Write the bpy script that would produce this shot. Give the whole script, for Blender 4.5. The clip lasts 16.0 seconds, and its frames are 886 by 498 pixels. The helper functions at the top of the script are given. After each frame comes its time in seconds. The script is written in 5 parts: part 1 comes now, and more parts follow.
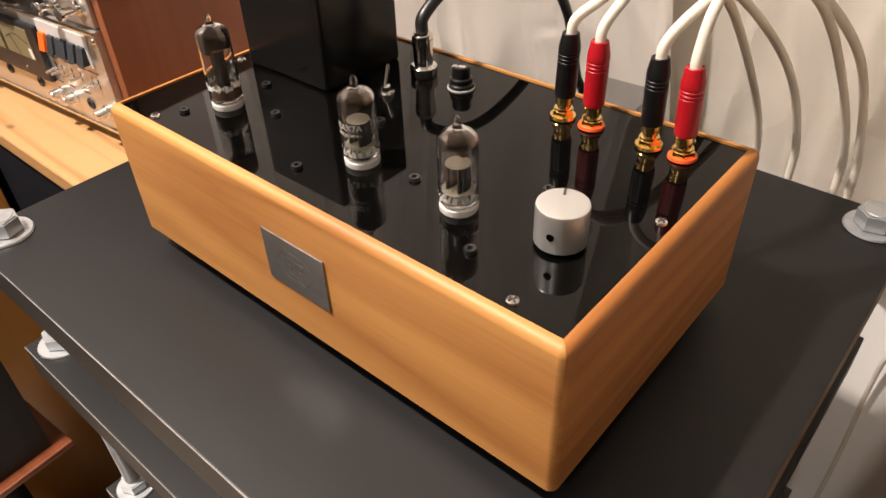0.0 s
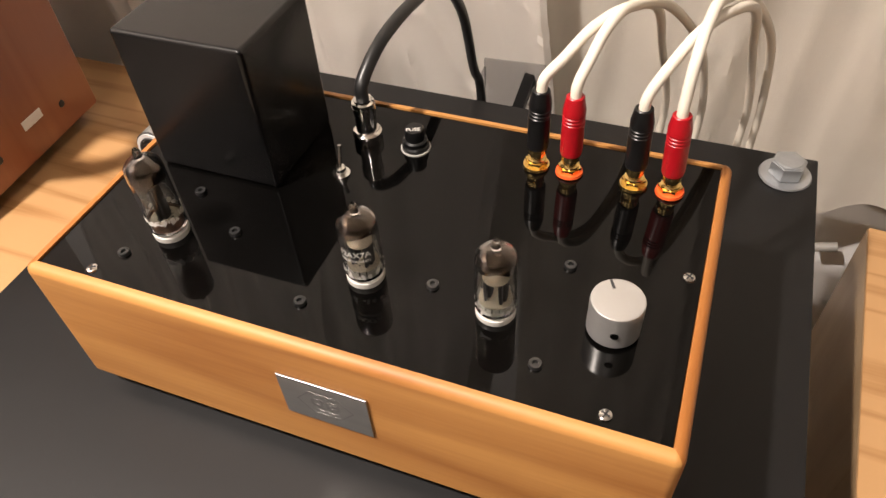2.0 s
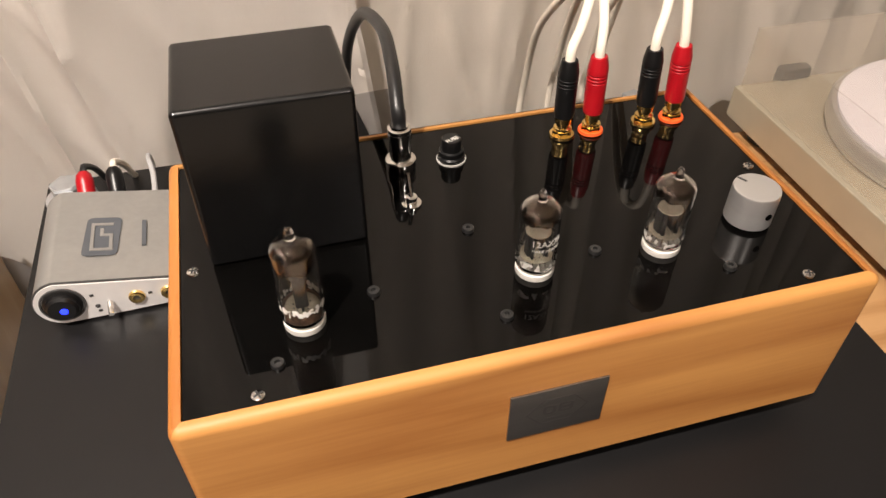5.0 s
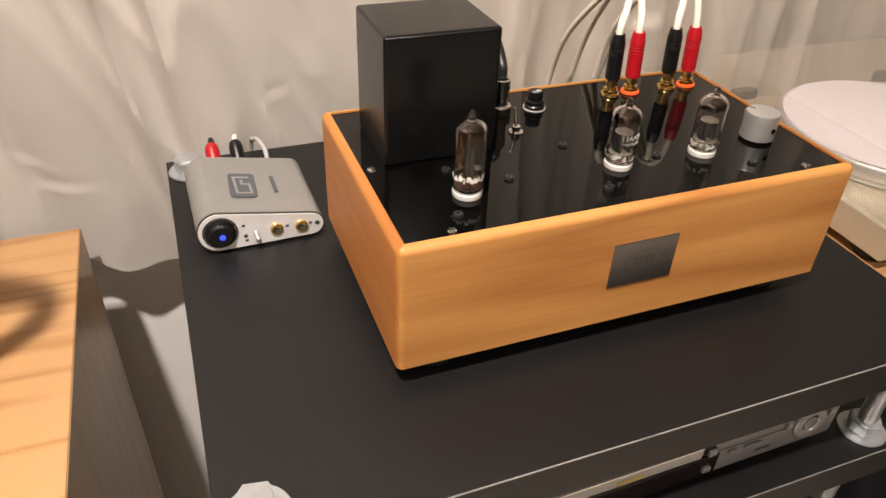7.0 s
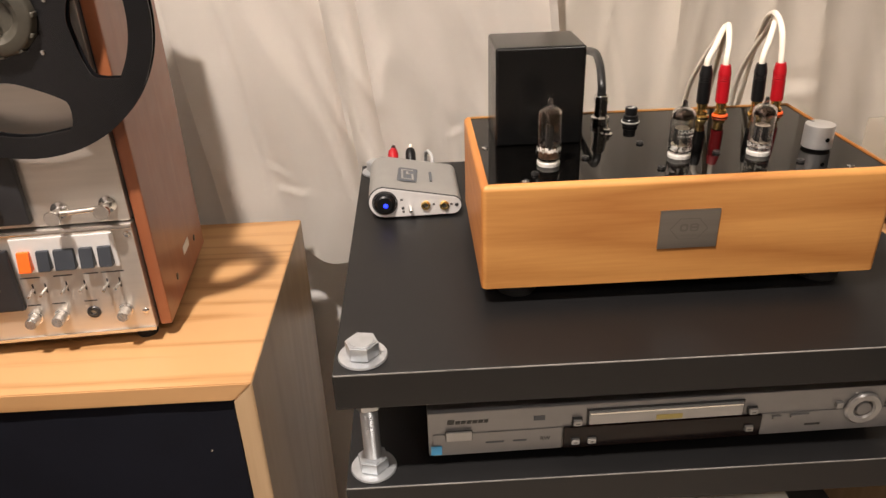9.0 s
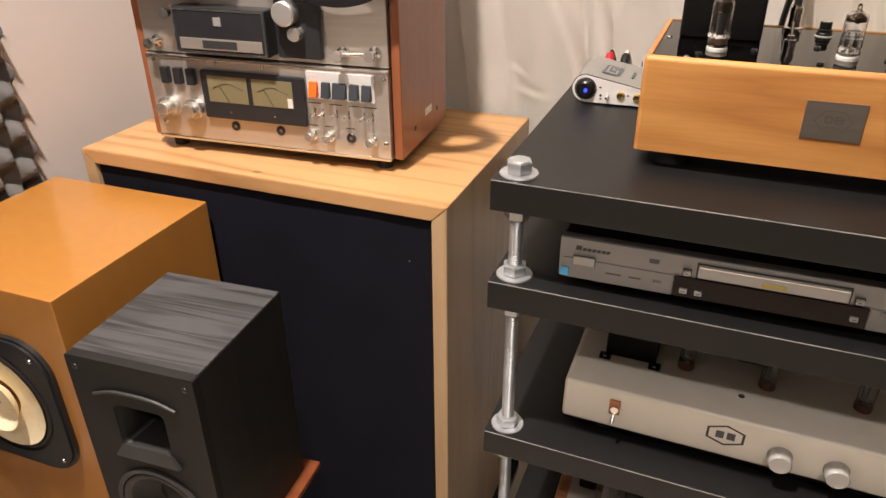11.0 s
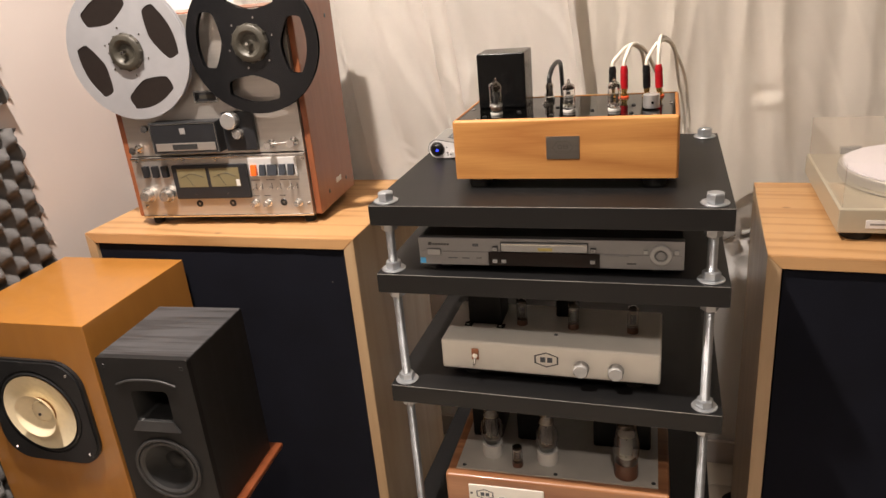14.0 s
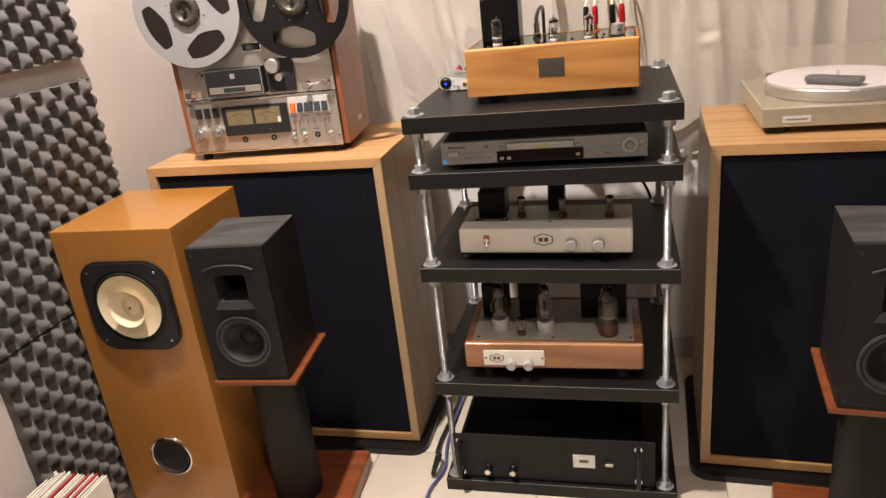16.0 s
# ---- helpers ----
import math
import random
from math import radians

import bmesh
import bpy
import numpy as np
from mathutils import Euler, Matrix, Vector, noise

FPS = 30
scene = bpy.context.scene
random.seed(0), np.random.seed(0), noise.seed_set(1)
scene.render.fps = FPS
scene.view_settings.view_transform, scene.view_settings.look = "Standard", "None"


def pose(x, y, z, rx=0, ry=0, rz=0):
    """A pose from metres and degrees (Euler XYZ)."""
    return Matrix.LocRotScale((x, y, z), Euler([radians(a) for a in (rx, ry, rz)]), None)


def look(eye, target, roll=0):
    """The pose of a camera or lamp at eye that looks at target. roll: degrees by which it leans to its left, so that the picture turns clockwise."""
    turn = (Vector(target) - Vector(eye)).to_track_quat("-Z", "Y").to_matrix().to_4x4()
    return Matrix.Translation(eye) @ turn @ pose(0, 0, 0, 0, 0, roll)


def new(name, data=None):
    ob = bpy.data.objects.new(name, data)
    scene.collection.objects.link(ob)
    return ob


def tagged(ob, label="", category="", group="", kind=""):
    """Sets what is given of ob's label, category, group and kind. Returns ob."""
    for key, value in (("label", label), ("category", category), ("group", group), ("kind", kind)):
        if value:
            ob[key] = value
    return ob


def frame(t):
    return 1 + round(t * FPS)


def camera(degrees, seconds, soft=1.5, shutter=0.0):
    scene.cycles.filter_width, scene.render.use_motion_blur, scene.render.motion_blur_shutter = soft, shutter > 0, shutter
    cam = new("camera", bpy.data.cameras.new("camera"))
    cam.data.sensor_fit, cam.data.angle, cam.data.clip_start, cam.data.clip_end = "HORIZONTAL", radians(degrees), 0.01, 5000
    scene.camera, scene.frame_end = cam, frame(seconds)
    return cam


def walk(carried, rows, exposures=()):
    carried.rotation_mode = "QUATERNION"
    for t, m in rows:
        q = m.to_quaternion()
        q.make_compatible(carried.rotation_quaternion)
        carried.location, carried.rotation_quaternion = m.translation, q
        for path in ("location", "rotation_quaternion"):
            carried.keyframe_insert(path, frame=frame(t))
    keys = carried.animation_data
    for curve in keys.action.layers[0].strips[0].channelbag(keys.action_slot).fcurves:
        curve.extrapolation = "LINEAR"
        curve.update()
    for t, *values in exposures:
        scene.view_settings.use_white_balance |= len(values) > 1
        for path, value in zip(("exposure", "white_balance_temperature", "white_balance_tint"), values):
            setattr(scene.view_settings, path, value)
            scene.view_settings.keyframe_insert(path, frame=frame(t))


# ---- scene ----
cam = camera(63.3, 16.0)
PATH = [
    (0, (0.449, -0.177, 1.282), (-0.595, 0.988, 0.036), -2.3),
    (0.5, (0.449, -0.165, 1.297), (-0.533, 0.971, -0.024), -4.1),
    (1, (0.408, -0.165, 1.325), (-0.421, 1.036, -0.043), -3.4),
    (1.5, (0.364, -0.156, 1.338), (-0.279, 1.077, -0.099), -3.7),
    (2, (0.321, -0.158, 1.352), (-0.225, 1.094, -0.108), -4.1),
    (2.5, (0.269, -0.166, 1.356), (-0.106, 1.157, -0.096), -2.1),
    (3, (0.217, -0.177, 1.349), (0.03, 1.197, -0.092), -0.0),
    (3.5, (0.181, -0.17, 1.34), (0.099, 1.24, -0.076), 0.5),
    (4, (0.142, -0.167, 1.332), (0.25, 1.266, -0.059), 1.7),
    (4.2, (0.131, -0.171, 1.33), (0.295, 1.254, -0.064), 0.8),
    (6.3, (-0.054, -0.246, 1.329), (0.599, 1.191, 0.1), 3.0),
    (6.5, (-0.067, -0.263, 1.325), (0.587, 1.184, 0.109), 3.2),
    (7, (-0.103, -0.324, 1.317), (0.509, 1.182, 0.152), 2.5),
    (7.5, (-0.124, -0.382, 1.317), (0.487, 1.16, 0.199), 1.5),
    (8, (-0.124, -0.43, 1.324), (0.411, 1.183, 0.27), 0.2),
    (8.5, (-0.101, -0.487, 1.305), (0.128, 1.233, 0.311), -0.4),
    (9, (-0.05, -0.548, 1.301), (0.004, 1.225, 0.377), -2.0),
    (9.5, (-0.034, -0.602, 1.274), (-0.182, 1.162, 0.345), -2.0),
    (10, (-0.013, -0.642, 1.251), (-0.38, 1.078, 0.298), -1.1),
    (10.2, (-0.003, -0.661, 1.246), (-0.435, 1.029, 0.268), -0.7),
    (12.3, (0.27, -0.83, 1.244), (-0.664, 0.7, 0.358), -4.0),
    (12.5, (0.292, -0.842, 1.252), (-0.663, 0.677, 0.37), -4.5),
    (13, (0.327, -0.907, 1.269), (-0.567, 0.678, 0.441), -3.7),
    (13.5, (0.331, -1.016, 1.289), (-0.408, 0.676, 0.52), -3.9),
    (14, (0.332, -1.117, 1.304), (-0.249, 0.653, 0.577), -5.3),
    (14.5, (0.345, -1.193, 1.306), (-0.144, 0.614, 0.603), -5.2),
    (15, (0.361, -1.301, 1.277), (-0.086, 0.525, 0.594), -4.9),
    (15.5, (0.355, -1.413, 1.252), (-0.067, 0.417, 0.565), -5.1),
    (16, (0.314, -1.507, 1.244), (-0.17, 0.289, 0.507), -6.5),
]
walk(cam, [(t, look(eye, target, roll)) for t, eye, target, roll in PATH],
     [(0, 0.08), (2, -0.02), (3.5, -0.12), (7.5, -0.12), (10, -0.03), (12.5, 0.18), (13.5, 0.06), (15, 0.0), (16, 0.05)])

# ---- world and light ----
world = bpy.data.worlds.new("world")
scene.world = world
world.use_nodes = True
world.node_tree.nodes["Background"].inputs[0].default_value = (1.0, 0.86, 0.7, 1)
world.node_tree.nodes["Background"].inputs[1].default_value = 0.05


def lamp(x, y, z, watts, size):
    data = bpy.data.lights.new("ceiling_lamp", "AREA")
    data.shape, data.size, data.energy, data.color = "DISK", size, watts, (1.0, 0.885, 0.795)
    ob = new("ceiling_lamp_light", data)
    ob.matrix_world = pose(x, y, z)
    return ob


lamp(-0.40, -0.52, 2.53, 72, 0.08)
lamp(0.55, -1.60, 2.53, 18, 0.14)

# ---- materials ----


def material(name, colour, rough=0.5, metal=0.0, vary=0.12, scale=40.0, stretch=(1, 1, 1), bump=0.05, bump_scale=200.0,
             coat=0.0, second=None, spec=0.5, sheen=0.0, per_object=0.0, rough_vary=0.06):
    """A surface with two scales of variation in colour, and fine relief."""
    m = bpy.data.materials.new(name)
    m.use_nodes = True
    nt = m.node_tree
    n, l = nt.nodes, nt.links
    b = n["Principled BSDF"]
    b.inputs["Metallic"].default_value = metal
    b.inputs["Coat Weight"].default_value = coat
    b.inputs["Coat Roughness"].default_value = 0.08
    b.inputs["Specular IOR Level"].default_value = spec
    b.inputs["Sheen Weight"].default_value = sheen
    tc = n.new("ShaderNodeTexCoord")
    mp = n.new("ShaderNodeMapping")
    mp.inputs["Scale"].default_value = stretch
    l.new(tc.outputs["Object"], mp.inputs["Vector"])
    big = n.new("ShaderNodeTexNoise")
    big.inputs["Scale"].default_value, big.inputs["Detail"].default_value = scale * 0.2, 4
    small = n.new("ShaderNodeTexNoise")
    small.inputs["Scale"].default_value, small.inputs["Detail"].default_value = scale, 6
    l.new(mp.outputs[0], big.inputs["Vector"])
    l.new(mp.outputs[0], small.inputs["Vector"])
    add = n.new("ShaderNodeMix")
    add.data_type = "FLOAT"
    add.inputs[0].default_value = 0.5
    l.new(big.outputs["Fac"], add.inputs[2])
    l.new(small.outputs["Fac"], add.inputs[3])
    ramp = n.new("ShaderNodeValToRGB")
    ramp.color_ramp.elements[0].position, ramp.color_ramp.elements[1].position = 0.35, 0.65
    lo = second or tuple(c * (1 - vary) for c in colour)
    hi = colour if second else tuple(min(1, c * (1 + vary)) for c in colour)
    ramp.color_ramp.elements[0].color, ramp.color_ramp.elements[1].color = (*lo, 1), (*hi, 1)
    l.new(add.outputs[0], ramp.inputs[0])
    colour_out = ramp.outputs[0]
    if per_object:
        info = n.new("ShaderNodeObjectInfo")
        hsv = n.new("ShaderNodeHueSaturation")
        mr = n.new("ShaderNodeMapRange")
        mr.inputs[3].default_value, mr.inputs[4].default_value = 1 - per_object, 1 + per_object
        l.new(info.outputs["Random"], mr.inputs[0])
        l.new(mr.outputs[0], hsv.inputs["Value"])
        l.new(colour_out, hsv.inputs["Color"])
        colour_out = hsv.outputs[0]
    l.new(colour_out, b.inputs["Base Color"])
    rr = n.new("ShaderNodeMapRange")
    rr.inputs[3].default_value, rr.inputs[4].default_value = max(0.01, rough - rough_vary), rough + rough_vary
    l.new(small.outputs["Fac"], rr.inputs[0])
    l.new(rr.outputs[0], b.inputs["Roughness"])
    if bump:
        fine = n.new("ShaderNodeTexNoise")
        fine.inputs["Scale"].default_value, fine.inputs["Detail"].default_value = bump_scale, 4
        l.new(mp.outputs[0], fine.inputs["Vector"])
        bp = n.new("ShaderNodeBump")
        bp.inputs["Strength"].default_value, bp.inputs["Distance"].default_value = bump, 0.001
        l.new(fine.outputs["Fac"], bp.inputs["Height"])
        l.new(bp.outputs[0], b.inputs["Normal"])
    return m


def wood(name, light, dark, axis="x", rings=6.0, rough=0.4, coat=0.0, warp=3.0, contrast=0.5, fine=90.0, bands=15.0):
    """Sawn wood: broad flowing bands along one axis, with fine pores on top."""
    m = material(name, light, rough, coat=coat, bump=0.0)
    nt = m.node_tree
    n, l = nt.nodes, nt.links
    b = n["Principled BSDF"]
    tc = next(x for x in n if x.type == "TEX_COORD")
    along = {"x": (0.045, 1, 1), "y": (1, 0.045, 1), "z": (1, 1, 0.045)}[axis]
    mp = n.new("ShaderNodeMapping")
    mp.inputs["Scale"].default_value = along
    l.new(tc.outputs["Object"], mp.inputs["Vector"])
    wave = n.new("ShaderNodeTexNoise")
    wave.inputs["Scale"].default_value, wave.inputs["Detail"].default_value, wave.inputs["Distortion"].default_value = rings, 3, warp * 0.2
    l.new(mp.outputs[0], wave.inputs["Vector"])
    mul = n.new("ShaderNodeMath")
    mul.operation = "MULTIPLY"
    mul.inputs[1].default_value = bands
    l.new(wave.outputs["Fac"], mul.inputs[0])
    fr = n.new("ShaderNodeMath")
    fr.operation = "PINGPONG"
    fr.inputs[1].default_value = 1.0
    l.new(mul.outputs[0], fr.inputs[0])
    mp2 = n.new("ShaderNodeMapping")
    mp2.inputs["Scale"].default_value = tuple(0.05 if v < 1 else 1 for v in along)
    l.new(tc.outputs["Object"], mp2.inputs["Vector"])
    pores = n.new("ShaderNodeTexNoise")
    pores.inputs["Scale"].default_value, pores.inputs["Detail"].default_value = fine * 4, 5
    l.new(mp2.outputs[0], pores.inputs["Vector"])
    mix = n.new("ShaderNodeMix")
    mix.data_type = "FLOAT"
    mix.inputs[0].default_value = 0.4
    l.new(fr.outputs[0], mix.inputs[2])
    l.new(pores.outputs["Fac"], mix.inputs[3])
    ramp = n.new("ShaderNodeValToRGB")
    ramp.color_ramp.elements[0].position, ramp.color_ramp.elements[1].position = 0.15, 0.15 + contrast
    ramp.color_ramp.elements[0].color, ramp.color_ramp.elements[1].color = (*dark, 1), (*light, 1)
    l.new(mix.outputs[0], ramp.inputs[0])
    l.new(ramp.outputs[0], b.inputs["Base Color"])
    bp = n.new("ShaderNodeBump")
    bp.inputs["Strength"].default_value, bp.inputs["Distance"].default_value = 0.06, 0.001
    l.new(pores.outputs["Fac"], bp.inputs["Height"])
    l.new(bp.outputs[0], b.inputs["Normal"])
    return m


def knots(m, scale, dark, share):
    """A few small dark knots scattered over a wood."""
    nt = m.node_tree
    n, l = nt.nodes, nt.links
    b = n["Principled BSDF"]
    old = b.inputs["Base Color"].links[0].from_socket
    tc = next(x for x in n if x.type == "TEX_COORD")
    mp, cell, edge, mix = n.new("ShaderNodeMapping"), n.new("ShaderNodeTexVoronoi"), n.new("ShaderNodeMapRange"), n.new("ShaderNodeMix")
    mp.inputs["Scale"].default_value = (0.6, 1, 1)
    cell.inputs["Scale"].default_value = scale
    edge.inputs[1].default_value, edge.inputs[2].default_value = share * 0.5, share
    edge.inputs[3].default_value, edge.inputs[4].default_value = 0.75, 0.0
    mix.data_type = "RGBA"
    mix.inputs[7].default_value = (*dark, 1)
    l.new(tc.outputs["Object"], mp.inputs["Vector"])
    l.new(mp.outputs[0], cell.inputs["Vector"])
    l.new(cell.outputs["Distance"], edge.inputs[0])
    l.new(edge.outputs[0], mix.inputs[0])
    l.new(old, mix.inputs[6])
    l.new(mix.outputs[2], b.inputs["Base Color"])


def glass(name, colour=(1, 1, 1), rough=0.0, ior=1.48):
    m = bpy.data.materials.new(name)
    m.use_nodes = True
    b = m.node_tree.nodes["Principled BSDF"]
    b.inputs["Base Color"].default_value = (*colour, 1)
    b.inputs["Transmission Weight"].default_value = 1
    b.inputs["Roughness"].default_value, b.inputs["IOR"].default_value = rough, ior
    return m


def thin_sheet(name, colour):
    """A thin clear sheet: it lets light straight through and mirrors a little, more at a glancing angle."""
    m = bpy.data.materials.new(name)
    m.use_nodes = True
    n, l = m.node_tree.nodes, m.node_tree.links
    n.remove(n["Principled BSDF"])
    clear, gloss, mix, edge, power, scale = (n.new(k) for k in ("ShaderNodeBsdfTransparent", "ShaderNodeBsdfGlossy", "ShaderNodeMixShader", "ShaderNodeLayerWeight", "ShaderNodeMath", "ShaderNodeMath"))
    clear.inputs[0].default_value = (*colour, 1)
    gloss.inputs["Roughness"].default_value = 0.03
    power.operation, scale.operation = "POWER", "MULTIPLY_ADD"
    power.inputs[1].default_value = 5.0
    scale.inputs[1].default_value, scale.inputs[2].default_value = 0.35, 0.025
    l.new(edge.outputs["Facing"], power.inputs[0])
    l.new(power.outputs[0], scale.inputs[0])
    l.new(scale.outputs[0], mix.inputs[0])
    l.new(clear.outputs[0], mix.inputs[1])
    l.new(gloss.outputs[0], mix.inputs[2])
    l.new(mix.outputs[0], n["Material Output"].inputs[0])
    return m


def glow(name, colour, strength):
    m = bpy.data.materials.new(name)
    m.use_nodes = True
    b = m.node_tree.nodes["Principled BSDF"]
    b.inputs["Base Color"].default_value = (*colour, 1)
    b.inputs["Emission Color"].default_value = (*colour, 1)
    b.inputs["Emission Strength"].default_value = strength
    return m


PINE = wood("varnished_pine", (0.50, 0.240, 0.066), (0.33, 0.128, 0.029), "x", 11.0, 0.54, 0.0, contrast=0.56)
knots(PINE, 14.0, (0.20, 0.075, 0.02), 0.05)
PINE_SIDE = wood("varnished_pine_side", (0.48, 0.200, 0.048), (0.33, 0.115, 0.024), "y", 12.0, 0.50, 0.0, contrast=0.7)
GLOSS = material("black_acrylic", (0.0015, 0.0014, 0.0013), 0.03, vary=0.3, bump=0.0, rough_vary=0.015, spec=0.23)
LAMINATE = material("black_laminate", (0.0038, 0.0037, 0.0040), 0.47, vary=0.15, scale=25, bump=0.02, bump_scale=500, spec=0.43, rough_vary=0.02)
BLACK_PAINT = material("black_paint", (0.0025, 0.0025, 0.0025), 0.42, vary=0.2, scale=30, bump=0.08, bump_scale=700, spec=0.14)
BLACK_PLASTIC = material("black_plastic", (0.006, 0.006, 0.0063), 0.32, vary=0.2, bump=0.05, bump_scale=600, spec=0.38)
RUBBER = material("rubber", (0.012, 0.012, 0.012), 0.7, bump=0.1)
ZINC = material("zinc_steel", (0.50, 0.52, 0.54), 0.38, 0.78, vary=0.18, scale=60, bump=0.10, bump_scale=300)
CHROME = material("chrome", (0.75, 0.74, 0.72), 0.12, 1.0, vary=0.06, scale=80, bump=0.0)
GOLD = material("gold_plate", (0.88, 0.64, 0.25), 0.20, 1.0, vary=0.06, bump=0.03)
ALUMINIUM = material("brushed_aluminium", (0.66, 0.655, 0.645), 0.36, 0.80, vary=0.06, scale=120, stretch=(0.05, 0.05, 1), bump=0.06, bump_scale=900)
PLATE = material("brushed_steel_plate", (0.34, 0.33, 0.32), 0.3, 1.0, vary=0.1, scale=150, stretch=(0.05, 1, 1), bump=0.06, bump_scale=900)
RED = material("red_plastic", (0.37, 0.005, 0.011), 0.35, vary=0.1, bump=0.04)
# Pale plug plastic, greyed to hold the shade beside the rack.
PLUG_DIMMED = material("dimmed_plug_plastic", (0.30, 0.285, 0.26), 0.5, vary=0.08, bump=0.04)
ORANGE_RING = material("orange_insulator", (0.75, 0.10, 0.02), 0.45, vary=0.08, bump=0.04)
WHITE_CABLE = material("white_cable", (0.74, 0.68, 0.58), 0.5, vary=0.06, bump=0.06)
BLACK_CABLE = material("black_cable", (0.014, 0.014, 0.014), 0.38, vary=0.2, bump=0.08, bump_scale=400)
CERAMIC = material("white_ceramic", (0.62, 0.60, 0.56), 0.3, vary=0.05, bump=0.04)
GLASS = glass("tube_glass")
GETTER = material("getter_mirror", (0.074, 0.053, 0.036), 0.07, 0.97, vary=0.7, scale=260, bump=0.03)
ANODE = material("grey_anode", (0.050, 0.048, 0.046), 0.5, 0.2, vary=0.25, scale=120, bump=0.1)
MICA = material("mica", (0.42, 0.37, 0.28), 0.4, vary=0.25, scale=120, bump=0.1)
PRINT = material("white_print", (0.72, 0.70, 0.66), 0.55, vary=0.1, bump=0.0)
DARK_PRINT = material("dark_print", (0.035, 0.035, 0.035), 0.5, vary=0.1, bump=0.0)
SLATE_PRINT = material("slate_print", (0.075, 0.083, 0.095), 0.5, vary=0.1, bump=0.0)
GREY_CASE = material("grey_anodised_case", (0.30, 0.295, 0.28), 0.40, 0.45, vary=0.06, scale=200, bump=0.06, bump_scale=1500)
SILVER_FACE = material("silver_face", (0.78, 0.77, 0.76), 0.36, 0.35, vary=0.04, scale=100, bump=0.04)
DVD_SILVER = material("silver_plastic", (0.27, 0.265, 0.265), 0.36, 0.35, vary=0.05, scale=60, bump=0.04)
DVD_LIGHT = material("light_silver_plastic", (0.40, 0.395, 0.39), 0.32, 0.35, vary=0.05, scale=60, bump=0.03)
WINDOW_DARK = material("dark_display_window", (0.009, 0.004, 0.0035), 0.12, vary=0.2, bump=0.0, spec=0.25)
BLUE_STICKER = material("blue_sticker", (0.07, 0.34, 0.62), 0.4, vary=0.08, bump=0.0)
YELLOW_MARK = material("yellow_mark", (0.42, 0.34, 0.10), 0.4, vary=0.1, bump=0.0)
OAK = wood("light_oak_veneer", (0.50, 0.285, 0.125), (0.36, 0.182, 0.068), "x", 6.0, 0.42, 0.1, warp=1.5, contrast=0.34, bands=24.0)
knots(OAK, 9.0, (0.13, 0.055, 0.02), 0.06)
OAK_UP = wood("light_oak_veneer_side", (0.48, 0.33, 0.19), (0.39, 0.255, 0.135), "z", 7.0, 0.42, 0.1, contrast=0.75)
GRILLE = material("dark_grille_cloth", (0.0065, 0.0072, 0.0125), 0.9, vary=0.25, scale=12, bump=0.4, bump_scale=1400, spec=0.15)
TOWER = wood("honey_veneer", (0.395, 0.172, 0.0355), (0.370, 0.158, 0.033), "z", 9.0, 0.26, 0.5, contrast=0.9)
TOWER_SHADE = TOWER.node_tree.nodes["Principled BSDF"]
TOWER.node_tree.links.remove(TOWER_SHADE.inputs["Roughness"].links[0])
TOWER.node_tree.links.remove(TOWER_SHADE.inputs["Normal"].links[0])
TOWER_SHADE.inputs["Roughness"].default_value = 0.30
# One vinyl in two tones: light from above is put into the top's.
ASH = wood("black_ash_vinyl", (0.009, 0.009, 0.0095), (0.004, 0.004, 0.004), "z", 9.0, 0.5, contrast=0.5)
ASH_LIT = wood("black_ash_vinyl_lit", (0.060, 0.060, 0.064), (0.018, 0.018, 0.019), "x", 26.0, 0.42, contrast=0.5)
BAFFLE = material("black_baffle", (0.011, 0.0108, 0.011), 0.55, vary=0.2, scale=50, bump=0.1, bump_scale=700, spec=0.3)
CONE_CREAM = material("cream_paper_cone", (0.80, 0.68, 0.46), 0.7, vary=0.06, scale=120, bump=0.25, bump_scale=700)
CONE_BLACK = material("black_cone", (0.012, 0.012, 0.0122), 0.5, vary=0.2, bump=0.08, spec=0.3)
CAST = material("cast_basket", (0.022, 0.022, 0.023), 0.35, 0.3, vary=0.2, bump=0.15, bump_scale=500)
MAHOGANY = wood("red_mahogany", (0.25, 0.073, 0.026), (0.16, 0.042, 0.015), "x", 7.0, 0.35, 0.2, contrast=0.7)
DECK_WOOD = wood("walnut_cabinet", (0.29, 0.098, 0.041), (0.245, 0.077, 0.031), "z", 7.0, 0.38, 0.25, contrast=0.8)
DECK_METAL = material("brushed_deck_panel", (0.68, 0.635, 0.585), 0.32, 0.80, vary=0.07, scale=150, stretch=(0.04, 1, 1), bump=0.08, bump_scale=900)
DECK_BLACK = material("deck_black_panel", (0.02, 0.021, 0.024), 0.35, vary=0.15, bump=0.05)
KEY_GREY = material("slate_keys", (0.038, 0.042, 0.050), 0.45, vary=0.1, bump=0.04, spec=0.3)
ORANGE_KEY = material("orange_key", (0.85, 0.13, 0.015), 0.4, vary=0.06, bump=0.03)
REEL_GREY = material("grey_reel_metal", (0.46, 0.46, 0.48), 0.38, 0.4, vary=0.05, scale=40, bump=0.04)
REEL_BLACK = material("black_reel_metal", (0.009, 0.009, 0.010), 0.20, 0.2, vary=0.2, bump=0.04)
TAPE = material("brown_tape_pack", (0.020, 0.015, 0.013), 0.3, vary=0.15, scale=300, bump=0.1)
HUB = material("hub_adaptor", (0.060, 0.054, 0.042), 0.45, 0.2, vary=0.25, scale=100, bump=0.08)
METER = material("meter_dial", (0.20, 0.168, 0.090), 0.4, vary=0.06, bump=0.0)
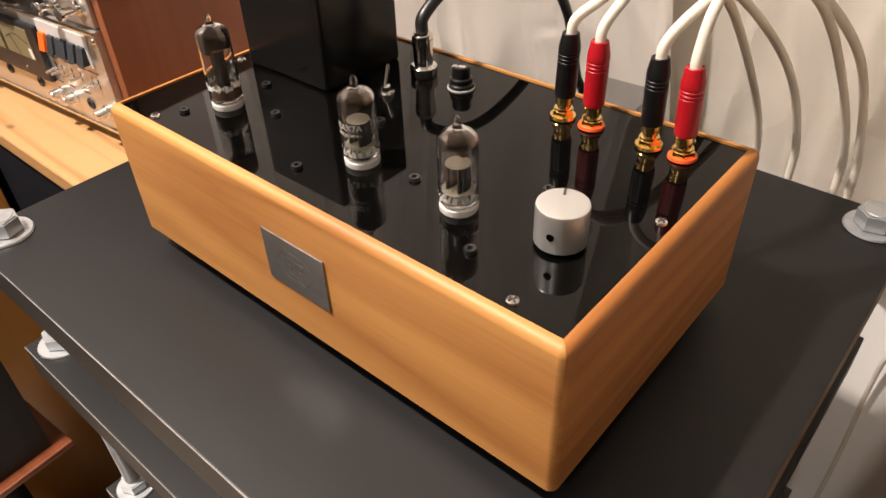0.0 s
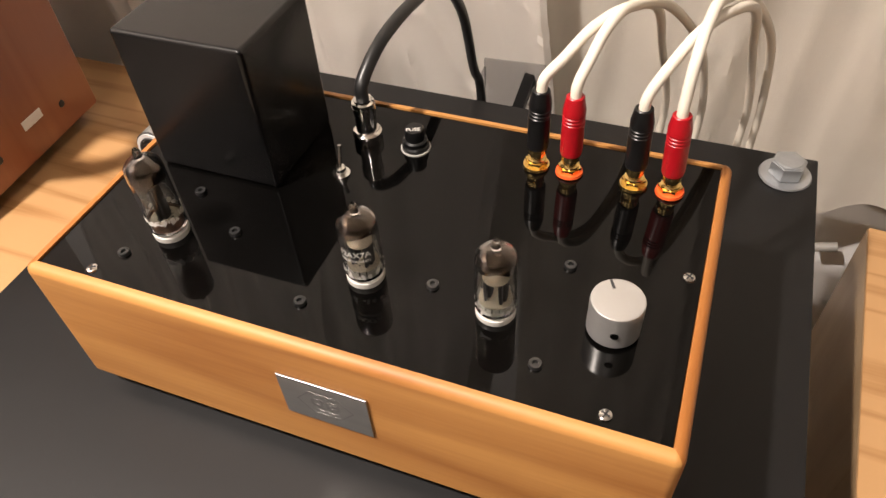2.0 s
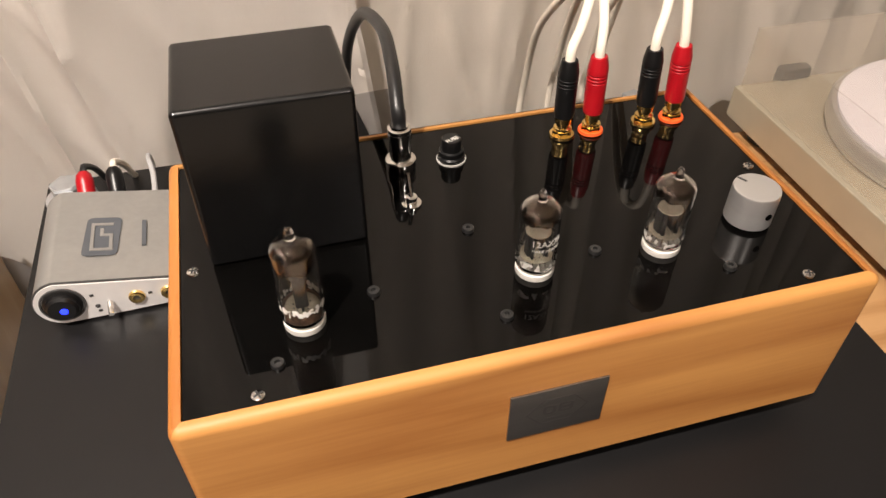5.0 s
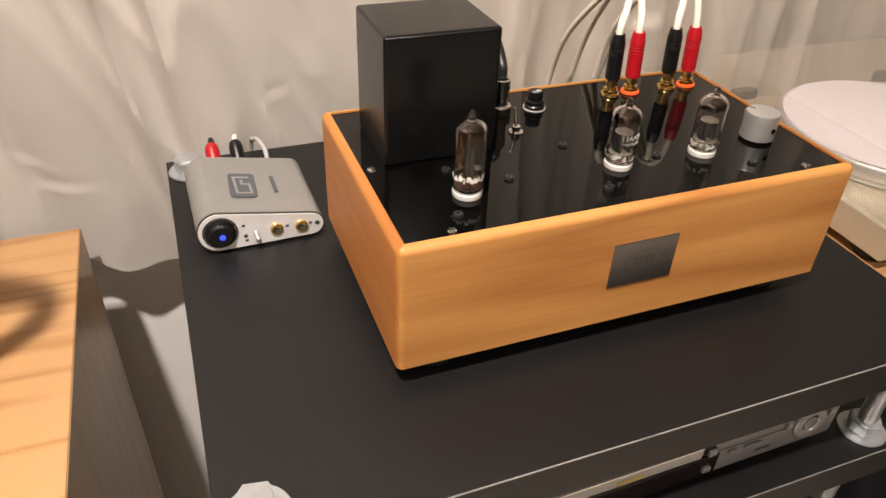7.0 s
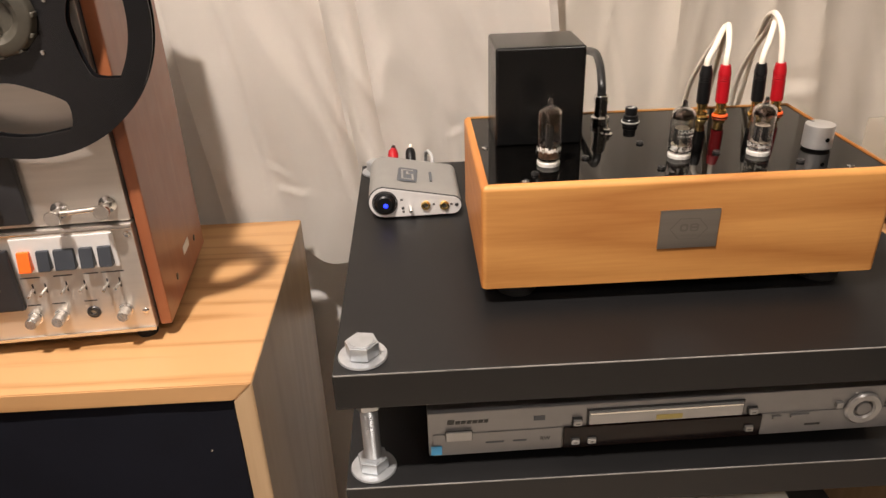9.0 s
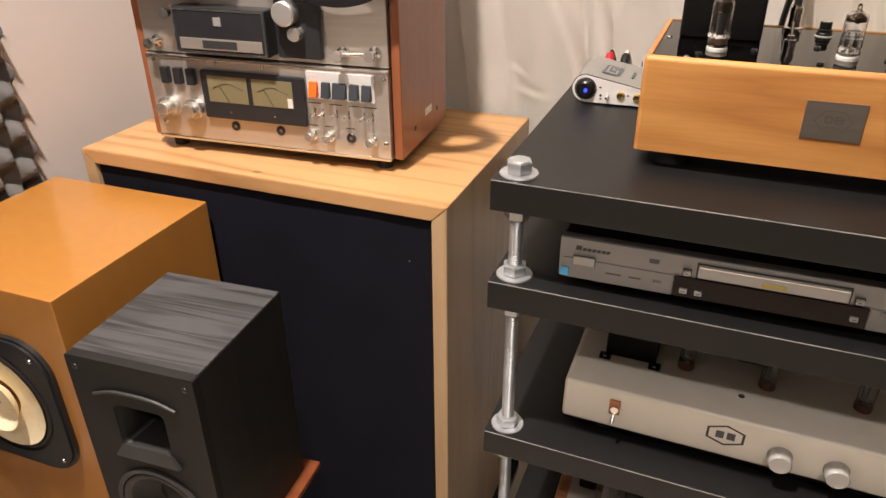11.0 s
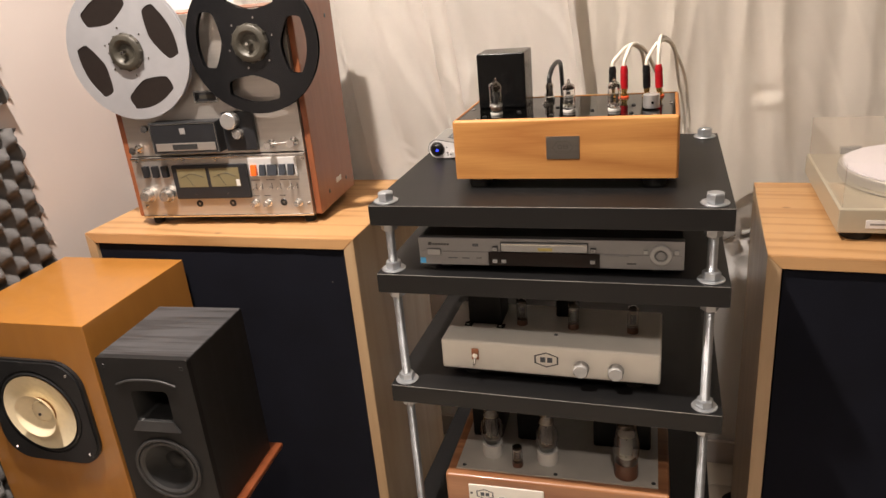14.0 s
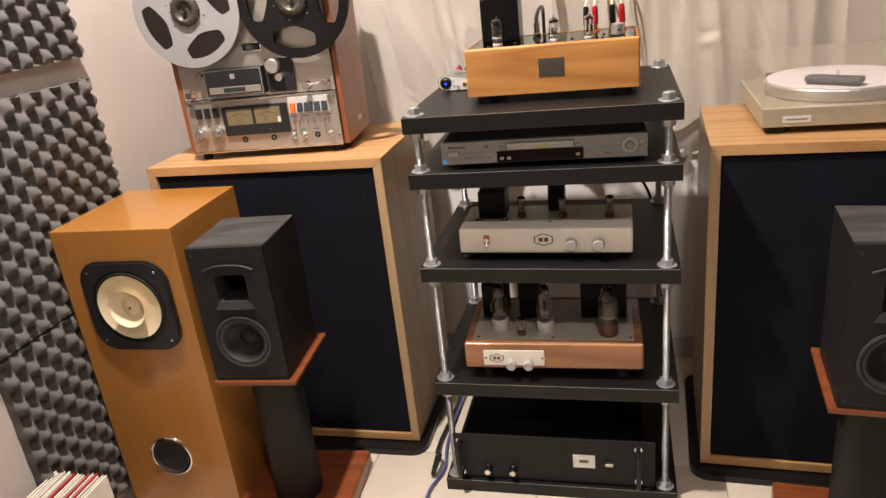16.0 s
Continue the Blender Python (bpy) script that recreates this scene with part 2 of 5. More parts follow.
CREAM_ENAMEL = material("cream_enamel", (0.78, 0.74, 0.66), 0.30, vary=0.04, scale=30, bump=0.04)
GREY_TOP = material("grey_top_plate", (0.50, 0.47, 0.42), 0.35, 0.2, vary=0.05, scale=40, bump=0.04)
CHERRY = wood("cherry_wood", (0.43, 0.205, 0.095), (0.24, 0.095, 0.040), "x", 8.0, 0.33, 0.3, contrast=0.7)
BROWN_BASE = material("brown_bakelite", (0.10, 0.04, 0.02), 0.35, vary=0.15, bump=0.05)
CHAMPAGNE = material("champagne_plinth", (0.46, 0.41, 0.31), 0.36, 0.35, vary=0.04, scale=40, bump=0.04)
MAT_LIGHT = material("pale_felt_mat", (0.74, 0.71, 0.78), 0.85, vary=0.04, scale=100, bump=0.2, bump_scale=800)
ACRYLIC = thin_sheet("clear_acrylic", (0.95, 0.93, 0.90))
hazed, dust = ACRYLIC.node_tree.nodes.new("ShaderNodeMixShader"), ACRYLIC.node_tree.nodes.new("ShaderNodeBsdfDiffuse")
hazed.inputs[0].default_value, dust.inputs[0].default_value = 0.075, (0.80, 0.76, 0.70, 1)
ACRYLIC.node_tree.links.new(ACRYLIC.node_tree.nodes["Mix Shader"].outputs[0], hazed.inputs[1])
ACRYLIC.node_tree.links.new(dust.outputs[0], hazed.inputs[2])
ACRYLIC.node_tree.links.new(hazed.outputs[0], ACRYLIC.node_tree.nodes["Material Output"].inputs[0])
FOAM = material("grey_acoustic_foam", (0.105, 0.10, 0.098), 0.95, vary=0.12, scale=60, bump=0.5, bump_scale=900)
# White dimmed to put the west wall's weaker light in; also on trim.
WALL_PAINT = material("dimmed_white_paint", (0.57, 0.515, 0.485), 0.7, vary=0.03, scale=6, bump=0.1, bump_scale=120)
CURTAIN = material("cream_curtain", (0.80, 0.755, 0.70), 0.85, vary=0.04, scale=9, bump=0.3, bump_scale=700, sheen=0.2)
CURTAIN_BEIGE = material("beige_curtain", (0.82, 0.765, 0.685), 0.85, vary=0.05, scale=9, bump=0.3, bump_scale=700, sheen=0.2)
TILE = material("cream_floor_tile", (0.62, 0.55, 0.46), 0.22, vary=0.05, scale=10, bump=0.03, per_object=0.03)
GROUT = material("grout", (0.40, 0.35, 0.29), 0.85, vary=0.1, bump=0.2)
PAPER = material("record_sleeves", (0.72, 0.68, 0.60), 0.6, vary=0.06, bump=0.08, per_object=0.15)
PAPER_RED = material("red_record_sleeve", (0.45, 0.03, 0.04), 0.6, vary=0.1, bump=0.08)
CLEAR_GREY = thin_sheet("grey_clear_plastic", (0.74, 0.74, 0.75))
ETCHED = material("etched_steel", (0.285, 0.277, 0.27), 0.34, 1.0, vary=0.1, bump=0.03)
FADED_PRINT = material("faded_white_print", (0.46, 0.45, 0.42), 0.6, vary=0.2, scale=300, bump=0.0)
TRIM_GREY = material("dark_grey_trim", (0.034, 0.033, 0.033), 0.55, 0.1, vary=0.15, bump=0.05)
CEILING_PAINT = material("ceiling_paint", (0.72, 0.69, 0.65), 0.8, vary=0.03, scale=5, bump=0.1, bump_scale=120)
COVER_PAINT = material("satin_black_enamel", (0.0045, 0.0045, 0.0046), 0.23, vary=0.2, scale=30, bump=0.06, bump_scale=600, spec=0.42, rough_vary=0.04)
BRIGHT_METAL = material("bright_turned_metal", (0.74, 0.71, 0.67), 0.24, 0.88, vary=0.08, scale=120, bump=0.03)
VALVE_BROWN = material("speckled_brown_coating", (0.16, 0.085, 0.05), 0.5, vary=0.6, scale=600, bump=0.1)
EDGE_LINE = material("pale_edge", (0.22, 0.21, 0.20), 0.4, vary=0.35, scale=60, bump=0.0)
# The same wall white, brightened to put the light behind the rack in.
NORTH_LIT = material("brightened_white_paint", (0.88, 0.86, 0.84), 0.7, vary=0.03, scale=6, bump=0.1, bump_scale=120)
FROSTED = material("frosted_acrylic", (0.62, 0.60, 0.57), 0.25, vary=0.05, scale=80, bump=0.03)
FROSTED.node_tree.nodes["Principled BSDF"].inputs["Transmission Weight"].default_value = 0.45
# Invented dark tone for the unseen walls, keeps bounce and reflections low.
FAR_WALL = material("bounce_cutting_taupe", (0.22, 0.19, 0.16), 0.8, vary=0.05, scale=5, bump=0.1, bump_scale=120)
BLUE_LED = glow("blue_led", (0.015, 0.03, 1.0), 4)
RED_LED = glow("red_heater_glow", (1.0, 0.05, 0.03), 5)
LAMP_GLASS = glow("lamp_diffuser", (1.0, 0.8, 0.6), 3)

# ---- builders ----


def link(name, bm, mat, parent=None, label="", smooth=True, turn=True):
    me = bpy.data.meshes.new(name)
    if turn:
        bmesh.ops.recalc_face_normals(bm, faces=bm.faces)
    bm.to_mesh(me)
    bm.free()
    if smooth:
        me.shade_smooth()
        me.set_sharp_from_angle(angle=radians(38))
    me.materials.append(mat)
    ob = new(name, me)
    if smooth and turn and len(me.polygons) < 3000:
        flat = ob.modifiers.new("flat_faces", "WEIGHTED_NORMAL")
        flat.keep_sharp, flat.weight = True, 100
    if parent is not None:
        ob.parent = parent
    if label:
        ob["label"] = label
    return ob


def part(name, bm, mat, parent, label=""):
    """One mesh under a thing or under a part."""
    return link(name, bm, mat, parent, label)


def thing(name, x, y, z, yaw=0.0, label="", category="", group="", kind=""):
    """An empty at a thing's base."""
    ob = new(name)
    ob.empty_display_size = 0.02
    ob.matrix_world = pose(x, y, z, 0, 0, yaw)
    return tagged(ob, label, category, group, kind)


def box(x0, x1, y0, y1, z0, z1, bevel=0.0, seg=2, bm=None):
    own = bmesh.new()
    bmesh.ops.create_cube(own, size=1)
    bmesh.ops.scale(own, vec=(x1 - x0, y1 - y0, z1 - z0), verts=own.verts)
    bmesh.ops.translate(own, vec=((x0 + x1) / 2, (y0 + y1) / 2, (z0 + z1) / 2), verts=own.verts)
    if bevel:
        bmesh.ops.bevel(own, geom=own.edges[:], offset=bevel, segments=seg, profile=0.5, affect="EDGES")
    return merged(bm, own)


def merged(bm, own):
    if bm is None:
        return own
    me = bpy.data.meshes.new("scrap")
    own.to_mesh(me)
    own.free()
    bm.from_mesh(me)
    bpy.data.meshes.remove(me)
    return bm


def lathe(profile, seg=32, m=None, bm=None):
    """A turned shape from (radius, height) pairs about z; m: its pose."""
    own = bmesh.new()
    rings = []
    for r, z in profile:
        if r < 1e-6:
            rings.append([own.verts.new((0, 0, z))])
        else:
            rings.append([own.verts.new((r * math.cos(math.tau * k / seg), r * math.sin(math.tau * k / seg), z)) for k in range(seg)])
    for a, b in zip(rings, rings[1:]):
        for k in range(seg):
            j = (k + 1) % seg
            if len(a) == 1 and len(b) == 1:
                continue
            if len(a) == 1:
                own.faces.new((a[0], b[k], b[j]))
            elif len(b) == 1:
                own.faces.new((a[k], b[0], a[j]))
            else:
                own.faces.new((a[k], a[j], b[j], b[k]))
    if m is not None:
        bmesh.ops.transform(own, matrix=m, verts=own.verts)
    return merged(bm, own)


def rod(p, q, r, seg=12, bm=None):
    p, q = Vector(p), Vector(q)
    d = q - p
    m = Matrix.Translation(p) @ d.to_track_quat("Z", "Y").to_matrix().to_4x4()
    return lathe([(0, 0), (r, 0), (r, d.length), (0, d.length)], seg, m, bm)


def spline(points, steps=14):
    """A smooth line through the points."""
    pts = [Vector(p) for p in points]
    pts = [pts[0] * 2 - pts[1], *pts, pts[-1] * 2 - pts[-2]]
    out = []
    for a, b, c, d in zip(pts, pts[1:], pts[2:], pts[3:]):
        for k in range(steps):
            t = k / steps
            out.append(0.5 * (2 * b + (c - a) * t + (2 * a - 5 * b + 4 * c - d) * t * t + (3 * b - a - 3 * c + d) * t ** 3))
    return out + [pts[-2]]


def tube(points, r, seg=10, steps=14, bm=None):
    """A round cable along a smooth line."""
    own = bmesh.new()
    line = spline(points, steps)
    side, rings = None, []
    for k, p in enumerate(line):
        d = (line[min(k + 1, len(line) - 1)] - line[max(k - 1, 0)]).normalized()
        if side is None:
            side = d.orthogonal().normalized()
        side = (side - d * side.dot(d)).normalized()
        up = d.cross(side)
        rings.append([own.verts.new(p + r * (math.cos(math.tau * j / seg) * side + math.sin(math.tau * j / seg) * up)) for j in range(seg)])
    for a, b in zip(rings, rings[1:]):
        for j in range(seg):
            own.faces.new((a[j], a[(j + 1) % seg], b[(j + 1) % seg], b[j]))
    own.faces.new(rings[0]), own.faces.new(rings[-1])
    return merged(bm, own)


def slab(outline, depth, m=None, bevel=0.0, bm=None, holes=()):
    """A flat outline in xy, made depth thick downwards, with holes."""
    own = bmesh.new()
    edges = []
    for loop in (outline, *holes):
        vs = [own.verts.new((x, y, 0)) for x, y in loop]
        edges += [own.edges.new((vs[k], vs[(k + 1) % len(vs)])) for k in range(len(vs))]
    if holes:
        bmesh.ops.triangle_fill(own, use_beauty=True, use_dissolve=False, edges=edges)
    else:
        own.faces.new([e.verts[0] for e in edges])
    ext = bmesh.ops.extrude_face_region(own, geom=own.faces[:])
    bmesh.ops.translate(own, vec=(0, 0, -depth), verts=[v for v in ext["geom"] if isinstance(v, bmesh.types.BMVert)])
    if m is not None:
        bmesh.ops.transform(own, matrix=m, verts=own.verts)
    return merged(bm, own)


def disc(r, seg=40, x=0, y=0, a0=0.0):
    return [(x + r * math.cos(a0 + math.tau * k / seg), y + r * math.sin(a0 + math.tau * k / seg)) for k in range(seg)]


def rounded(w, h, r, seg=6):
    """A rounded rectangle about the origin."""
    out = []
    for cx, cy, a in ((w / 2 - r, h / 2 - r, 0), (-w / 2 + r, h / 2 - r, 90), (-w / 2 + r, -h / 2 + r, 180), (w / 2 - r, -h / 2 + r, 270)):
        out += [(cx + r * math.cos(radians(a + 90 * k / seg)), cy + r * math.sin(radians(a + 90 * k / seg))) for k in range(seg + 1)]
    return out


def lettering(name, text, size, m, mat, parent, bend=0.0):
    """Raised letters; bend: the radius of a cylinder about local y that they wrap."""
    cu = bpy.data.curves.new("scrap", "FONT")
    cu.body, cu.size, cu.align_x, cu.align_y, cu.extrude = text, size, "CENTER", "CENTER", 0.0001
    ob = bpy.data.objects.new("scrap", cu)
    scene.collection.objects.link(ob)
    bpy.context.view_layer.update()
    me = bpy.data.meshes.new_from_object(ob.evaluated_get(bpy.context.evaluated_depsgraph_get()))
    bpy.data.objects.remove(ob)
    bm = bmesh.new()
    bm.from_mesh(me)
    bpy.data.meshes.remove(me)
    if bend:
        bmesh.ops.subdivide_edges(bm, edges=bm.edges[:], cuts=1)
        for v in bm.verts:
            a, r = v.co.x / bend, bend + v.co.z
            v.co = Vector((r * math.sin(a), v.co.y, r * math.cos(a)))
    bmesh.ops.transform(bm, matrix=m, verts=bm.verts)
    return part(name, bm, mat, parent)


def shell(outer, inner, parent, seg=40):
    """A closed glass bulb: an outer skin and an inner one that faces inwards."""
    bm = lathe(outer, seg)
    bmesh.ops.recalc_face_normals(bm, faces=bm.faces)
    own = lathe(inner, seg)
    bmesh.ops.recalc_face_normals(own, faces=own.faces)
    bmesh.ops.reverse_faces(own, faces=own.faces)
    merged(bm, own)
    return link("envelope", bm, GLASS, parent, "clear glass envelope", turn=False)


FRONT = pose(0, 0, 0, 90, 0, 0)  # a flat outline stood up to face the front (-y)


def face(x, y, z):
    """The pose that stands a flat outline up at a place on a front."""
    return pose(x, y, z, 90, 0, 0)

# ---- the room ----
LEFT, RIGHT, FRONT_Y, BACK, HIGH = -0.965, 3.2, -4.2, 0.60, 2.6


def setting(name, bm, mat, label):
    return tagged(link(name, bm, mat), label, name.split("_")[0], kind="structure")


# North and west differ in tone only to carry how light falls.
setting("wall_north", box(LEFT - 0.12, RIGHT + 0.12, BACK, BACK + 0.12, 0, HIGH), NORTH_LIT, "plain white wall behind the curtain, brightened in its colour")
setting("wall_west", box(LEFT - 0.12, LEFT, FRONT_Y, BACK, 0, HIGH), WALL_PAINT, "plain white wall beside the tower speaker, dimmed in its colour")
# East and south walls are unseen, added dark to limit the fill light.
setting("wall_east", box(RIGHT, RIGHT + 0.12, FRONT_Y, BACK, 0, HIGH), FAR_WALL, "added unseen side wall, dark taupe to cut bounced light")
setting("wall_south", box(LEFT - 0.12, RIGHT + 0.12, FRONT_Y - 0.12, FRONT_Y, 0, HIGH), FAR_WALL, "added unseen wall facing the audio rack, dark to cut bounced light")
setting("ceiling", box(LEFT - 0.12, RIGHT + 0.12, FRONT_Y - 0.12, BACK + 0.12, HIGH, HIGH + 0.1), CEILING_PAINT, "plain warm off-white ceiling")
floor = setting("floor", box(LEFT - 0.12, RIGHT + 0.12, FRONT_Y - 0.12, BACK + 0.12, -0.1, -0.004), GROUT, "cream ceramic tile floor with thin joints")
setting("baseboard", box(LEFT, RIGHT, BACK - 0.012, BACK, 0, 0.07, 0.003), WALL_PAINT, "white painted baseboard along the wall")

for lx, ly in ((-0.40, -0.52), (0.55, -1.60)):
    ceiling_lamp = thing("ceiling_lamp", lx, ly, HIGH, 0, "round white ceiling lamp with a glowing diffuser", "lamp", "ceiling lamps")
    part("housing", lathe([(0, 0), (0.10, 0), (0.10, -0.03), (0.085, -0.035), (0.085, -0.02), (0, -0.02)], 32), WALL_PAINT, ceiling_lamp)
    part("diffuser", lathe([(0.084, -0.022), (0.084, -0.034), (0.06, -0.044), (0, -0.048)], 32), LAMP_GLASS, ceiling_lamp)


def drape(name, x0, x1, z0, z1, y, mat, label, phase, swing=0.016, lean=0.0, hem=0.02, crumple=0.006, pinches=18, tucks=()):
    """A hanging cloth: long upright folds, soft wrinkles, short pinched creases and a wavy hem."""
    rng = random.Random(int(phase * 10))
    marks = [(rng.uniform(x0, x1), rng.uniform(z0 + 0.05, z0 + 0.9), rng.uniform(0.012, 0.030), rng.uniform(0.004, 0.008), rng.uniform(0.2, 0.48) * crumple, rng.uniform(-0.5, 0.5)) for _ in range(pinches)]
    marks += list(tucks)
    bm = bmesh.new()
    cols, rows = int((x1 - x0) * 170), 190
    grid = []
    for i in range(cols + 1):
        u = x0 + (x1 - x0) * i / cols
        near = [m for m in marks if abs(u - m[0]) < 3 * m[2]]
        low = z0 + hem * math.sin(u * 19 + phase) + hem * 0.7 * math.sin(u * 43 + phase * 2)
        line = []
        for j in range(rows + 1):
            v = (j / rows) ** 1.25
            z = low + (z1 - low) * v
            n1 = noise.noise(Vector((u * 4.5 + phase, z * 0.4, phase)))
            n2 = noise.noise(Vector((u * 12, z * 0.55 + phase, 3.1)))
            n3 = noise.noise(Vector((u * 24 + z * 2.0, z * 3.2, 7.7 + phase)))
            n4 = noise.noise(Vector((u * 7 + z * 3.5, z * 5.5 - u * 3, phase + 4)))
            n5 = noise.noise(Vector((u * 2.1, z * 0.9, 5.0 + phase)))
            fold = 1 - abs(noise.noise(Vector((u * 11 + 1.6 * n1, z * 0.75, 11 + phase))))
            crease = 1 - abs(noise.noise(Vector((u * 15 + z * 4.0, z * 3.0 - u * 2, 21 + phase))))
            d = swing * (0.5 * math.sin(u * 27 + 2.6 * n1 + phase) + 0.6 * n1 + 0.5 * math.sin(u * 74 + 7 * n5) * (0.4 + 0.6 * v) + 0.9 * n2 - 1.1 * fold ** 4) * (0.75 + 0.25 * (1 - v))
            d += crumple * (0.5 * n3 + 0.6 * n4 - 1.3 * crease ** 6 * max(0.0, 1 - 1.6 * v))
            for mu, mz, mw, mh, amp, tilt in near:
                t = (z - mz - tilt * (u - mu)) / mh
                if abs(t) < 3:
                    d += amp * 2.2 * t * math.exp(-t * t) * math.exp(-((u - mu) / mw) ** 2)
            line.append(bm.verts.new((u + lean * (z - z0) + 0.006 * n2, y + d, z)))
        grid.append(line)
    for a, b in zip(grid, grid[1:]):
        for j in range(rows):
            bm.faces.new((a[j], b[j], b[j + 1], a[j + 1]))
    bmesh.ops.solidify(bm, geom=bm.faces[:], thickness=0.0015)
    ob = link(name, bm, mat)
    return tagged(ob, label, "curtain", "curtains")


drape("curtain", -0.62, 0.20, 0.74, 2.45, 0.515, CURTAIN, "cream fabric curtain with soft wrinkled folds and wavy hem", 0.4, 0.020, lean=-0.12, crumple=0.007, pinches=16)
drape("curtain", 0.14, 2.0, 0.78, 2.45, 0.54, CURTAIN_BEIGE, "beige lined curtain hanging in smooth wide folds", 2.0, 0.010, crumple=0.0032, pinches=10, tucks=((0.541, 0.992, 0.026, 0.016, 0.006, 0.05),))
curtain_rail = thing("curtain_rail", 0, 0.53, 2.47, 0, "slim white curtain rail above the curtains", "rail")
part("rail", box(-0.75, 2.1, -0.015, 0.015, 0, 0.03, 0.004), WALL_PAINT, curtain_rail)
part("bracket", box(-0.70, -0.67, 0.0, 0.07, 0.002, 0.028, 0.002), ZINC, curtain_rail)
part("bracket", box(1.97, 2.0, 0.0, 0.07, 0.002, 0.028, 0.002), ZINC, curtain_rail)


def foam_panel(y0, z0, w, h, label):
    """Egg-crate foam on the side wall: a sheet of rounded peaks and hollows."""
    bm = bmesh.new()
    pitch, n = 0.031, 5
    cols, rows = round(w / pitch * n), round(h / pitch * n)
    grid = []
    for i in range(cols + 1):
        line = []
        for j in range(rows + 1):
            u, v = i / n * math.pi, j / n * math.pi
            hgt = 0.5 + 0.5 * math.sin(u) * math.sin(v)
            hgt = hgt ** 1.15
            y, z = y0 + w * i / cols, z0 + h * j / rows
            k = noise.noise(Vector((y * 30, z * 30, 0.3)))
            line.append(bm.verts.new((0.006 + 0.036 * hgt + 0.003 * k, y + 0.002 * k, z + 0.002 * k)))
        grid.append(line)
    for a, b in zip(grid, grid[1:]):
        for j in range(rows):
            bm.faces.new((a[j], b[j], b[j + 1], a[j + 1]))
    border = [e for e in bm.edges if e.is_boundary]
    ext = bmesh.ops.extrude_edge_only(bm, edges=border)
    for v in (v for v in ext["geom"] if isinstance(v, bmesh.types.BMVert)):
        v.co.x = 0.0
    ob = tagged(link("acoustic_foam", bm, FOAM), label, "foam panel", "foam panels on the wall")
    ob.matrix_world = pose(LEFT, 0, 0)
    return ob


FOAM_EDGE = 0.035
for zz in (0.07, 0.575, 1.125):
    for yy in (FOAM_EDGE - 0.5, FOAM_EDGE - 1.005) if zz > 0.1 else (FOAM_EDGE - 0.5,):
        foam_panel(yy, zz, 0.5, 0.5, "dark grey egg-crate acoustic foam panel on the wall")

# ---- the rack ----
SX0, SX1 = -0.127, 0.432
SHELVES = [(0.955, -0.090, 0.461), (0.834, -0.090, 0.461), (0.6125, -0.089, 0.461), (0.318, -0.091, 0.461), (0.034, -0.091, 0.461)]
TILTED = 2  # the shelf that hangs a little askew
THICK = 0.0348
RODS = [(SX0 + 0.0235, -0.066), (SX1 - 0.027, -0.066), (SX0 + 0.0215, 0.344), (SX1 - 0.025, 0.344)]
SKEW = pose(0.154, 0.15, 0.6125, 0, 0.7, 0)

rack = thing("audio_rack", 0.15, 0.14, 0, 0, "five-tier black laminate audio rack with threaded steel rods", "rack")


def local(bm, ob):
    """Geometry given in the room's axes, moved into a thing's own."""
    bmesh.ops.transform(bm, matrix=ob.matrix_world.inverted(), verts=bm.verts)
    return bm


bpy.context.view_layer.update()
for s, (top, y0, deep) in enumerate(SHELVES):
    bm = box(SX0, SX1, y0, y0 + deep, top - THICK, top, 0.0012, 2)
    if s == TILTED:
        bmesh.ops.transform(bm, matrix=SKEW @ pose(0.154, 0.15, 0.6125).inverted(), verts=bm.verts)
    shelf = part("shelf", local(bm, rack), LAMINATE, rack, "black laminate shelf board")
    # A thin pale line along the board's top front edge.
    q = box(SX0 + 0.001, SX1 - 0.001, y0 - 0.0003, y0 + 0.0008, top - 0.0014, top - 0.0004)
    if s == TILTED:
        bmesh.ops.transform(q, matrix=SKEW @ pose(0.154, 0.15, 0.6125).inverted(), verts=q.verts)
    part("edge_line", local(q, rack), EDGE_LINE, shelf, "thin pale line along the top front edge")
HEX = [(0.0138 * math.cos(math.tau * k / 6), 0.0138 * math.sin(math.tau * k / 6)) for k in range(6)]


def nut(x, y, z, h, turn):
    bm = slab(HEX, h, pose(x, y, z + h, 0, 0, turn))
    bmesh.ops.bevel(bm, geom=[e for e in bm.edges if abs(e.verts[0].co.z - e.verts[1].co.z) < 1e-5], offset=0.0012, segments=2, affect="EDGES")
    return bm


def washer(x, y, z, up=1):
    return lathe([(0.0082, 0), (0.0198, 0), (0.0205, 0.0008 * up), (0.0198, 0.0022 * up), (0.0082, 0.0022 * up), (0.0082, 0)], 36, pose(x, y, z))


